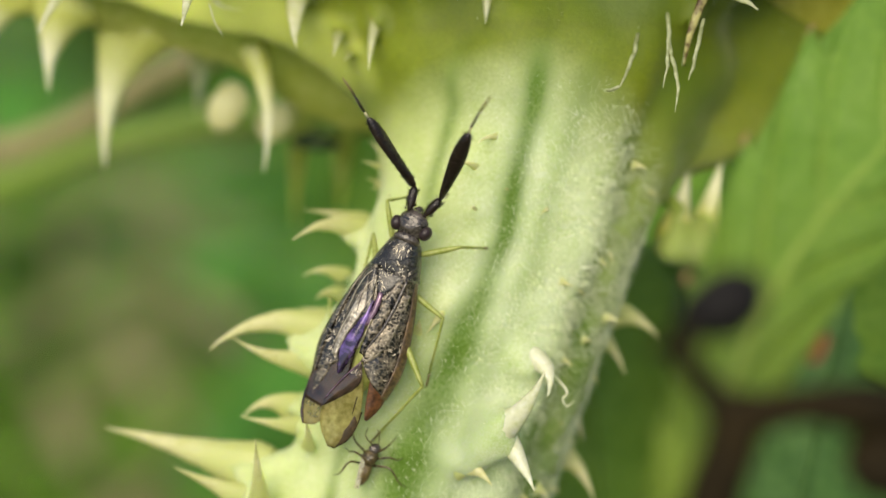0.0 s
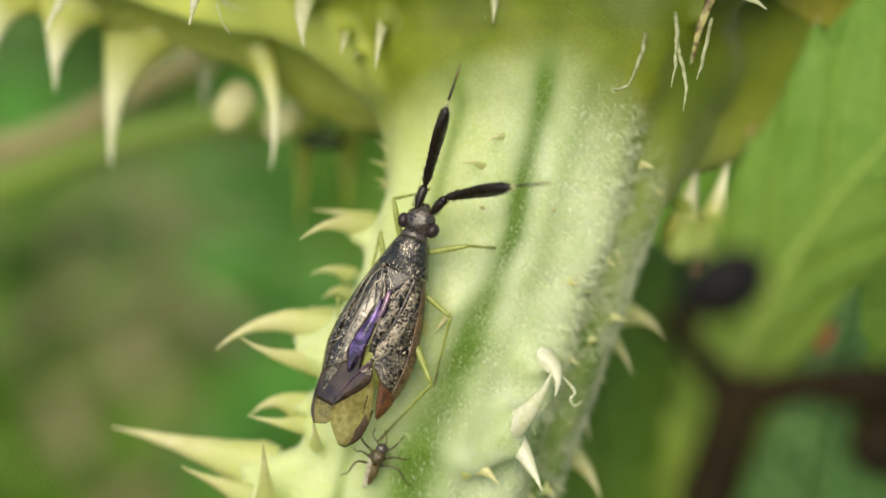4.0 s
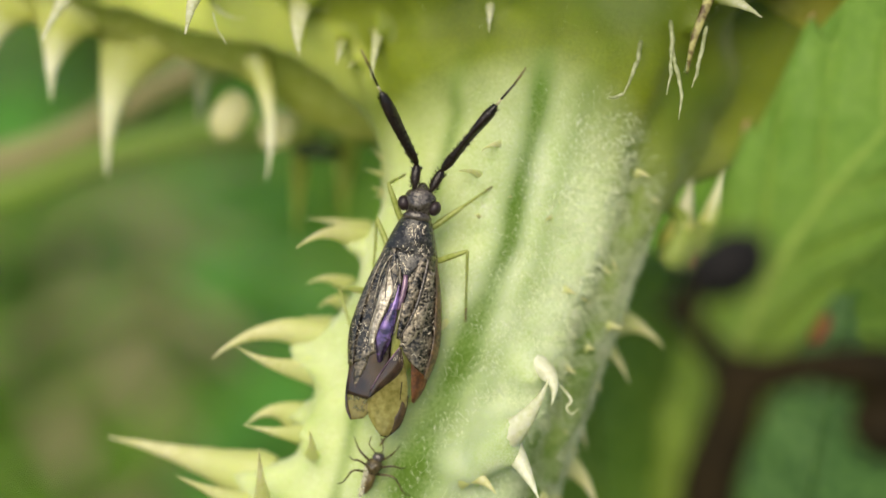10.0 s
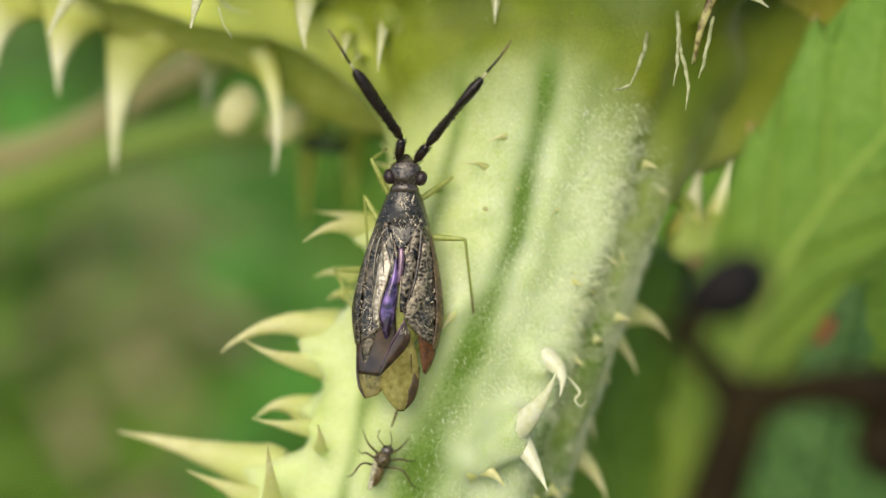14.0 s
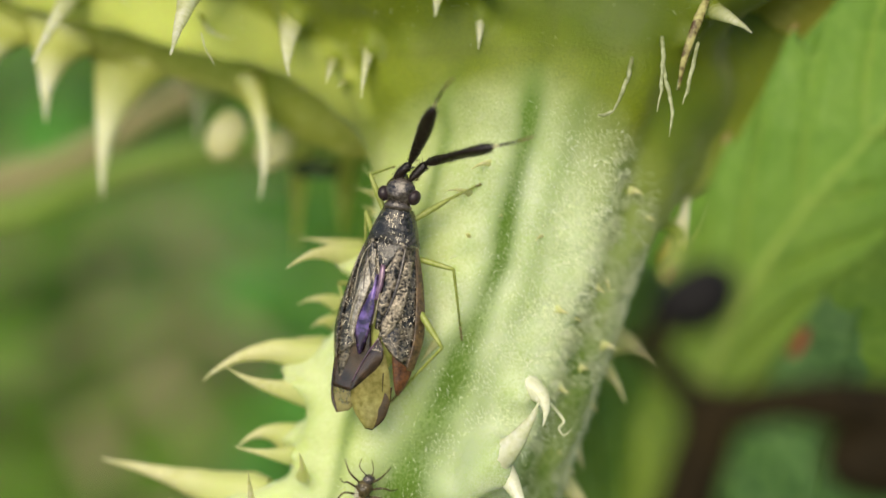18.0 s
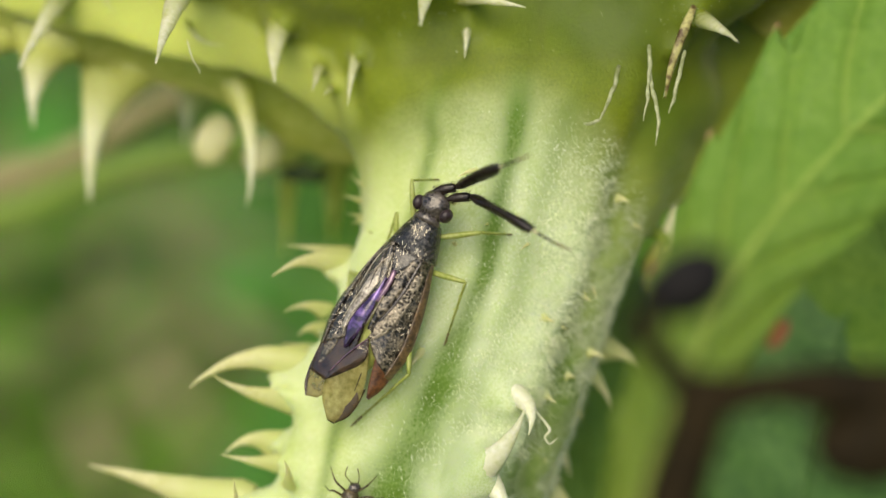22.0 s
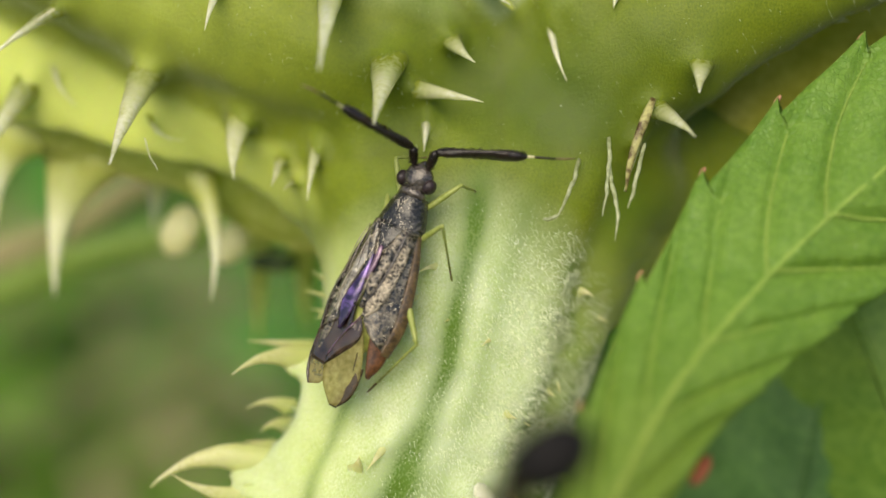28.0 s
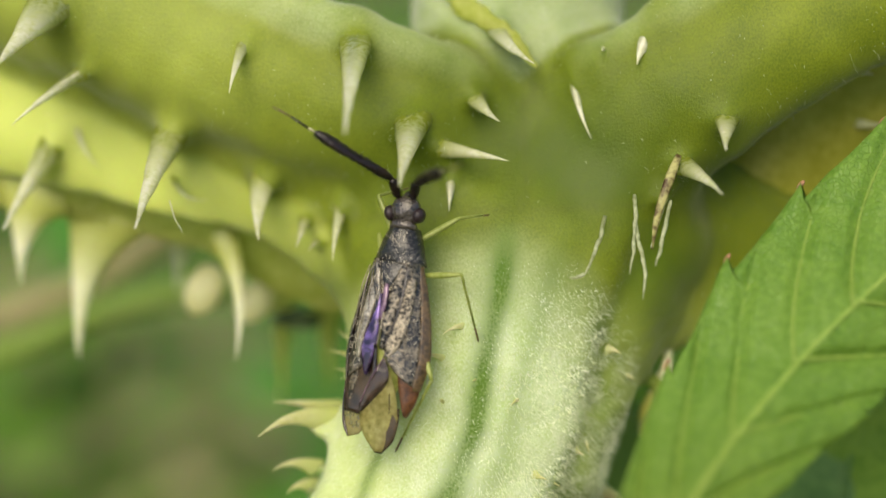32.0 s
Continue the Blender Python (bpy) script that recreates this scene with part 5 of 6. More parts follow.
def build_blade():
    bm = bmesh.new()
    n, m = 240, 18
    rows = []
    for i in range(n + 1):
        s = i / n
        row = []
        for k in range(-m, m + 1):
            q = k / m
            p, d, side, half = leaf_place(s, q)
            saw = (s * 9.2 + 0.25) % 1.0
            tooth = (0.13 * saw**2.4 if q > 0 else 0.05 * saw**2.4) * abs(q) ** 6
            out = abs(q) * half * (0.94 + tooth)
            wave = math.sin((s * 8.0 - abs(q) * 1.1) * 2 * math.pi)
            z = (-0.10 * out - 0.05 * out * out) if q > 0 else (-0.34 * out - 0.05 * out * out)
            z += 0.02 * wave * min(1, out) + 0.03 * noise.noise(Vector((s * 30, q * 6, 2))) + 0.035 * noise.noise(Vector((s * 60, q * 9, 5)))
            z -= 0.16 * math.exp(-((((s - (0.12 if q > 0 else 0.13) - (0.16 if q > 0 else 0.14) * (0.6 * abs(q) + 0.4 * q * q)) / 0.095 + 0.5) % 1 - 0.5) / 0.14) ** 2) * min(1, out * 2)
            if q > 0:
                z += 0.10 * max(0, abs(q) - 0.82) / 0.18
            row.append(p + side * (out if q > 0 else -out) + d * (tooth * half * 0.9 + 0.10 * out) + Vector((0, 0, z)))
        rows.append(row)
    return sheet(rows, 0.05, bm)


part("blade", build_blade(), LEAF, leaf, "green leaf blade with toothed edge")
part("midrib", tube([p + Vector((0, 0, -0.01)) for p in bezier(RIB, 40)], along([0.09, 0.07, 0.055, 0.035, 0.02], 40), 8, None, 0.45), VEIN, leaf, "pale raised midrib")


def side_vein(s, q_end, reach):
    pts = []
    for k in range(13):
        q = q_end * k / 12 * 0.93
        p, d, side, half = leaf_place(min(0.98, s + reach * (0.6 * abs(q) + 0.4 * q * q)), q)
        out = abs(q) * half * 0.94
        z = (-0.10 * out - 0.05 * out * out) if q >= 0 else (-0.34 * out - 0.05 * out * out)
        pts.append(p + side * (out if q > 0 else -out) + d * 0.1 * out + Vector((0, 0, z - 0.15 * min(1, out * 2) + 0.012)))
    return part("side_vein", tube(pts, along([0.040, 0.032, 0.022, 0.010], 12), 6, None, 0.5), VEIN_FINE, leaf)


for k in range(8):
    side_vein(0.12 + 0.095 * k, 1, 0.16)
    side_vein(0.13 + 0.095 * k, -1, 0.14)
for k in range(2, 8):
    p, d, side, half = leaf_place((k + 0.70) / 9.2, 1)
    part("tooth_tip", blob(p + side * half * 1.04 + d * half * 0.22 + Vector((0, 0, -0.55)), (0.05, 0.12, 0.05), (0, 0, -math.degrees(math.atan2(d.x, d.y)) + 12)), RED, leaf, "reddish tooth tip")
part("stipule", blob((0.5, -5.2, -1.2), (0.14, 0.34, 0.10), (0, 0, -30), wobble=0.2), STIPULE, leaf, "dull red withered stipule")


def lean_leaf():
    """The leaf's foot comes towards the viewer; its blade yellows towards the foot."""
    eye, place = Vector((0.6, 0.3, 27.5)), Vector((6.08, 3.6, 3.9))
    for ob in leaf.children:
        me = ob.data
        old = []
        for v in me.vertices:
            p = place + v.co
            old.append(float(np.interp(v.co.y, (-9, -5, -2), (0.75, 0.4, 0.0))))
            rise = float(np.interp(v.co.y, (-11, -7, -4, -1.5, 1, 4.4), (6.5, 4.6, 2.6, 0.9, 0.0, -0.6)))
            v.co = eye + (p - eye) * (1 - rise / (eye.z - p.z)) - place
        me.attributes.new("top", "FLOAT", "POINT").data.foreach_set("value", np.array(old, np.float32))


lean_leaf()


# ---- the dark withered twig ----
twig = thing("withered_twig", spot(3.7, -0.7, 9.8), "dark brown withered twig with a black dried bud", "twig")


def twig_line(pts, radii, name="branch", material=TWIG):
    return part(name, tube(bezier(pts, 20), along(radii, 20), 10), material, twig)


part("bud", blob((0, 0, 0), (0.64, 0.45, 0.40), (0, 0, 30), wobble=0.25), BUD, twig, "black dried bud")
twig_line([(-0.30, -0.18, 0), (-0.50, -0.40, -0.03), (-0.46, -0.76, -0.06), (-0.10, -1.20, -0.1), (0.18, -1.56, -0.12)], [0.17, 0.20, 0.18, 0.20, 0.30], "stalk")
twig_line([(0.20, -1.45, -0.12), (0.13, -1.9, -0.15), (-0.05, -2.5, -0.25), (-0.25, -3.7, -0.5), (-1.0, -11, -2)], [0.36, 0.36, 0.38, 0.40, 0.45], "stem")
twig_line([(-0.38, -0.35, 0), (-0.66, -0.53, -0.05), (-0.91, -0.60, -0.1)], [0.15, 0.12, 0.08])
twig_line([(0.18, -1.50, -0.12), (0.63, -1.42, -0.12), (1.13, -1.33, -0.15), (1.9, -1.36, -0.2), (3.0, -1.5, -0.5), (7.5, -1.8, -1.5)], [0.38, 0.26, 0.24, 0.36, 0.4, 0.4])
part("dead_leaf", blob((3.0, -1.85, -0.4), (1.45, 0.70, 0.35), (0, 10, 12), wobble=0.45), TWIG, twig, "crumpled dark dead leaf")


# ---- leaves of the same weeds behind ----
def plain_leaf(m, length, width, material, label, fold=0.3):
    ob = thing("weed_leaf", m, label, "leaf", "weed leaves behind the stalk")
    rows = []
    n, w = 22, 8
    for i in range(n + 1):
        s = i / n
        half = width * math.sin(math.pi * min(1, s * 0.96 + 0.03)) ** 0.8 * (0.97 + 0.06 * ((s * 8) % 1))
        rows.append([Vector((half * k / w, length * s, -fold * abs(half * k / w) - 0.02 * length * s * s * 4 + 0.05 * math.sin(s * 40 + k))) for k in range(-w, w + 1)])
    part("blade", sheet(rows, 0.06), material, ob)
    part("midrib", tube([Vector((0, length * s, 0.03 - 0.08 * length * s * s)) for s in along([0, 1], 12)], along([0.14, 0.03], 12), 6), material, ob)
    return ob


plain_leaf(spot(8.0, -9.0, -5, 10, -10, -12), 11, 3.4, LEAF_BLUE, "blurred bluish green weed leaf behind the twig")
plain_leaf(spot(4.5, -10.0, -8, 15, 10, 8), 12, 3.4, LEAF_MID, "blurred saturated green weed leaf behind the stalk")
plain_leaf(spot(12.0, -4.0, -3, 0, -20, 20), 9, 3.0, LEAF_MID, "blurred cool green weed leaf beside the toothed leaf")
plain_leaf(spot(13, -12.0, -9, 0, 0, 30), 14, 4.5, LEAF, "blurred green weed leaf low behind")


# ---- ground and undergrowth ----
def build_ground():
    n = 70
    bm = bmesh.new()
    grid = []
    for i in range(n + 1):
        row = []
        for k in range(n + 1):
            x = math.copysign(abs(2 * i / n - 1) ** 4 * 200, 2 * i / n - 1) + (2 * i / n - 1) * 1.5
            y = math.copysign(abs(2 * k / n - 1) ** 4 * 200, 2 * k / n - 1) + (2 * k / n - 1) * 1.5
            row.append(bm.verts.new((x, y, 0.02 * noise.noise(Vector((x * 5, y * 5, 0))))))
        grid.append(row)
    for i in range(n):
        for k in range(n):
            bm.faces.new((grid[i][k], grid[i + 1][k], grid[i + 1][k + 1], grid[i][k + 1]))
    ob = part("ground", bm, SOIL, None)
    tagged(ob, "brown leaf litter and soil with sparse weeds", "ground", kind="structure")


build_ground()


def undergrowth(name, label, material, seed, count, area, heights, leaf_len, wide):
    """Upright weeds with pairs of leaves, joined."""
    rnd = random.Random(seed)
    verts, faces = [], []
    for _ in range(count):
        x, y = rnd.uniform(*area[0]), rnd.uniform(*area[1])
        h = rnd.uniform(*heights)
        k = len(verts)
        for z, r in ((-0.01, 0.0022), (h, 0.0012)):
            for q in range(4):
                verts.append((x + r * math.cos(q * 1.571) + z * 0.05, y + r * math.sin(q * 1.571), z))
        faces.extend((k + q, k + (q + 1) % 4, k + 4 + (q + 1) % 4, k + 4 + q) for q in range(4))
        for j in range(int(h / 0.022)):
            z = h - j * 0.022
            a = j * 1.7 + rnd.uniform(0, 1)
            for turn in (0, math.pi):
                size = leaf_len * rnd.uniform(0.6, 1.2)
                ca, sa = math.cos(a + turn), math.sin(a + turn)
                k = len(verts)
                droop = rnd.uniform(-0.5, 0.35)
                base = Vector((x + z * 0.05, y, z))
                way, side = Vector((ca, sa, droop)), Vector((-sa, ca, 0)) * wide * size
                verts.extend(tuple(base + way * size * s + side * q + Vector((0, 0, -0.2 * size * s * s))) for s, q in ((0, 0), (0.3, 0.85), (0.65, 0.7), (1, 0), (0.65, -0.7), (0.3, -0.85)))
                faces.extend(((k, k + 1, k + 5), (k + 1, k + 2, k + 4, k + 5), (k + 2, k + 3, k + 4)))
    me = bpy.data.meshes.new(name)
    me.from_pydata(verts, [], faces)
    tagged(mesh_part(name, me, material, None), label, "undergrowth", kind="stuff")


undergrowth("weeds", "soft green weeds behind the plant", HERB, 11, 320, ((-0.75, 0.75), (0.40, 1.3)), (0.12, 0.32), 0.05, 0.30)


def herb_leaf(wide, material):
    """One pointed drooping leaf of unit length, shared by all leaves of a kind."""
    pts = [(0, 0), (0.3, 0.85), (0.65, 0.7), (1, 0), (0.65, -0.7), (0.3, -0.85)]
    me = bpy.data.meshes.new("leaf")
    me.from_pydata([(s, q * wide, -0.2 * s * s) for s, q in pts], [], [(0, 1, 5), (1, 2, 4, 5), (2, 3, 4)])
    me.materials.append(material)
    me.shade_smooth()
    return me


def herbs(name, label, group, material, seed, count, area, heights, leaf_len, wide):
    """Upright herbs, each a thing with its stem and pairs of leaves."""
    rnd = random.Random(seed)
    blade = herb_leaf(wide, material)
    for _ in range(count):
        x, y = rnd.uniform(*area[0]), rnd.uniform(*area[1])
        h = rnd.uniform(*heights)
        ob = new(name)
        ob.empty_display_size = 0.01
        ob.matrix_world = pose(x, y, 0)
        tagged(ob, label, "herb", group)
        part("stem", tube([Vector((-0.0005, 0, -0.01)), Vector((h * 0.025, 0, h * 0.5)), Vector((h * 0.05, 0, h))], [0.0022, 0.0017, 0.0012], 6), material, ob)
        for j in range(int(h / 0.022)):
            z = h - j * 0.022
            a = j * 1.7 + rnd.uniform(0, 1)
            for turn in (0, math.pi):
                size = leaf_len * rnd.uniform(0.6, 1.2)
                droop = rnd.uniform(-0.5, 0.35)
                leaf_ob = new("leaf", blade)
                leaf_ob.parent = ob
                leaf_ob.matrix_local = Matrix.Translation((z * 0.05, 0, z)) @ Euler((0, -math.atan(droop), a + turn)).to_matrix().to_4x4() @ Matrix.Scale(size, 4)


herbs("wild_herb", "cool green upright herb with paired pointed leaves", "herbs behind the plant", HERB_TEAL, 12, 50, ((-0.6, 0.6), (0.45, 0.9)), (0.12, 0.30), 0.06, 0.36)
herbs("low_herb", "fresh green low herb with narrow leaves", "low herbs below the plant", HERB, 19, 26, ((-0.17, -0.02), (0.33, 0.46)), (0.20, 0.27), 0.032, 0.38)
herbs("seedling", "small cool green seedling with broad leaves", "seedlings behind the stalk", HERB_TEAL, 14, 4, ((-0.055, -0.02), (0.18, 0.24)), (0.32, 0.365), 0.022, 0.4)
undergrowth("dry_grass", "dry brown grass among the weeds", DRY, 13, 10, ((-0.22, -0.09), (0.32, 0.47)), (0.22, 0.33), 0.04, 0.12)

# ---- what moves ----
LEAF_ROWS = [
    (0, 6.13, 3.45, 4.50),
    (0.5, 6.19, 3.34, 4.48),
    (1, 6.18, 3.30, 4.47),
    (1.5, 6.15, 3.39, 4.45),
    (2, 6.16, 3.45, 4.43),
    (2.5, 6.13, 3.49, 4.42),
    (3, 6.14, 3.53, 4.40),
    (3.5, 6.12, 3.61, 4.38),
    (5.5, 6.09, 3.52, 4.32),
    (6, 6.08, 3.52, 4.30),
    (6.5, 6.11, 3.75, 4.28),
    (7, 6.11, 3.72, 4.27),
    (7.5, 6.13, 3.73, 4.25),
    (8, 6.14, 3.79, 4.23),
    (8.5, 6.14, 3.60, 4.22),
    (9, 6.13, 3.62, 4.20),
    (9.5, 6.11, 3.75, 4.18),
    (10, 6.15, 3.83, 4.17),
    (10.5, 6.21, 3.79, 4.15),
    (11, 6.15, 3.71, 4.13),
    (11.5, 6.15, 3.68, 4.12),
    (12, 6.15, 3.66, 4.10),
    (12.5, 6.18, 3.69, 4.08),
    (13, 6.20, 3.76, 4.07),
    (13.5, 6.19, 3.73, 4.05),
    (14, 6.14, 3.66, 4.03),
    (14.5, 6.13, 3.64, 4.02),
    (16.5, 6.14, 3.87, 3.95),
    (17, 6.11, 3.91, 3.93),
    (17.5, 6.13, 3.90, 3.92),
    (18, 6.13, 3.94, 3.90),
    (18.5, 6.13, 3.91, 3.88),
    (19, 6.13, 3.94, 3.87),
    (19.5, 6.09, 4.00, 3.85),
    (20, 6.10, 4.00, 3.83),
    (20.5, 6.10, 4.11, 3.82),
    (21, 6.11, 4.20, 3.80),
    (21.5, 6.14, 4.23, 3.56),
    (22, 6.21, 4.25, 3.32),
    (22.5, 6.20, 4.21, 3.08),
    (23, 6.24, 4.17, 2.84),
    (23.5, 6.23, 3.88, 2.60),
    (24, 6.19, 3.87, 2.49),
    (24.5, 6.17, 3.92, 2.38),
    (25, 6.12, 3.86, 2.27),
    (25.5, 6.10, 3.90, 2.16),
    (27.5, 6.00, 3.52, 1.71),
    (28, 5.98, 3.61, 1.60),
    (28.5, 6.00, 3.45, 1.57),
    (29, 5.92, 3.57, 1.55),
    (29.5, 5.96, 3.15, 1.52),
    (30, 5.97, 2.86, 1.50),
    (30.5, 5.95, 2.94, 1.48),
    (31, 5.93, 3.00, 1.45),
    (31.5, 5.96, 2.94, 1.43),
    (32, 5.94, 3.07, 1.40),
]
TWIG_ROWS = [
    (0, 3.70, -0.71),
    (1, 3.68, -0.80),
    (2, 3.63, -0.68),
    (3, 3.67, -0.56),
    (3.5, 3.61, -0.43),
    (5.5, 3.53, -0.53),
    (6, 3.52, -0.52),
    (6.5, 3.55, -0.32),
    (7, 3.61, -0.23),
    (7.5, 3.55, -0.26),
    (8, 3.66, -0.17),
    (8.5, 3.54, -0.49),
    (9, 3.57, -0.44),
    (9.5, 3.64, -0.25),
    (10, 3.65, -0.14),
    (10.5, 3.71, -0.11),
    (11, 3.65, -0.27),
    (11.5, 3.63, -0.27),
    (12, 3.65, -0.40),
    (12.5, 3.72, -0.41),
    (13, 3.70, -0.22),
    (13.5, 3.69, -0.20),
    (14, 3.60, -0.53),
    (14.5, 3.44, -0.61),
    (16.5, 3.73, -0.31),
    (17, 3.74, -0.22),
    (17.5, 3.65, -0.30),
    (18, 3.62, -0.27),
    (18.5, 3.71, -0.29),
    (19, 3.67, -0.25),
    (19.5, 3.73, -0.10),
    (20, 3.73, -0.07),
    (20.5, 3.71, 0.05),
    (21, 3.74, 0.15),
    (21.5, 3.78, 0.16),
    (22, 3.77, 0.16),
    (22.5, 3.54, -0.09),
    (23, 3.92, -0.03),
    (23.5, 3.68, -0.38),
    (24, 3.57, -0.40),
    (24.5, 3.58, -0.32),
    (25, 3.37, -0.34),
    (25.5, 3.28, -0.35),
    (27.5, 2.97, -0.52),
    (28, 2.87, -0.46),
    (28.5, 2.92, -0.57),
    (29, 2.90, -0.45),
    (29.5, 2.90, -0.67),
    (30, 2.84, -0.75),
    (30.5, 2.79, -0.64),
    (31, 2.75, -0.63),
    (32, 2.73, -0.57),
]
BUG_ROWS = [
    (0, -0.59, 0.45, -22.3),
    (0.5, -0.59, 0.47, -22.1),
    (1, -0.57, 0.48, -22.1),
    (1.5, -0.57, 0.47, -21.9),
    (2, -0.58, 0.48, -21.9),
    (2.5, -0.57, 0.48, -22.3),
    (3, -0.58, 0.49, -22.1),
    (3.5, -0.6, 0.48, -21.7),
    (5.5, -0.59, 0.56, -19.8),
    (6, -0.59, 0.57, -19.8),
    (6.5, -0.58, 0.62, -19.8),
    (7, -0.52, 0.65, -20.5),
    (7.5, -0.5, 0.64, -20.5),
    (8, -0.42, 0.9, -18.9),
    (8.5, -0.51, 1, -15.9),
    (9, -0.65, 1.05, -9.2),
    (9.5, -0.59, 0.99, -9.7),
    (10, -0.51, 1.05, -10.6),
    (10.5, -0.42, 1.04, -11),
    (11, -0.44, 1.01, -10.2),
    (11.5, -0.41, 1.02, -10.1),
    (12, -0.55, 1.01, -6.6),
    (12.5, -0.74, 1.01, -4.1),
    (13, -0.76, 0.95, -2.7),
    (13.5, -0.9, 1.24, 0.3),
    (14, -0.92, 1.47, -3.5),
    (14.5, -0.83, 1.28, -7.4),
    (16.5, -0.37, 1.56, -13),
    (17, -0.35, 1.57, -13.1),
    (17.5, -0.31, 1.58, -15),
    (18, -0.67, 1.64, -9.9),
    (18.5, -0.63, 1.49, -11.4),
    (19, -0.4, 1.5, -15.3),
    (19.5, -0.4, 1.5, -15.3),
    (20, -0.41, 1.51, -15.3),
    (20.5, -0.29, 1.52, -17.7),
    (21, 0.05, 1.47, -23.9),
    (21.5, -0.11, 1.47, -22.4),
    (22, 0.26, 1.53, -28.1),
    (22.5, 0.75, 1.82, -32.2),
    (23, 0.55, 2.01, -27.3),
    (23.5, 0.13, 2.27, -22.9),
    (24, 0.39, 2.52, -25.8),
    (24.5, 0.5, 2.71, -26.1),
    (25, 0.53, 2.6, -21.7),
    (25.5, 0.23, 2.98, -21.8),
    (27.5, 0.63, 3.81, -24.6),
    (28, 0.79, 3.93, -23.6),
    (28.5, 0.47, 4.13, -19),
    (29, 0.33, 4.31, -15.8),
    (29.5, 0.28, 4.41, -14.1),
    (30, 0.19, 4.42, -13.8),
    (30.5, 0.27, 4.53, -14.2),
    (31, 0.22, 4.53, -14),
    (31.5, 0.06, 4.42, -10.9),
    (32, 0.08, 4.5, -10.1),
]
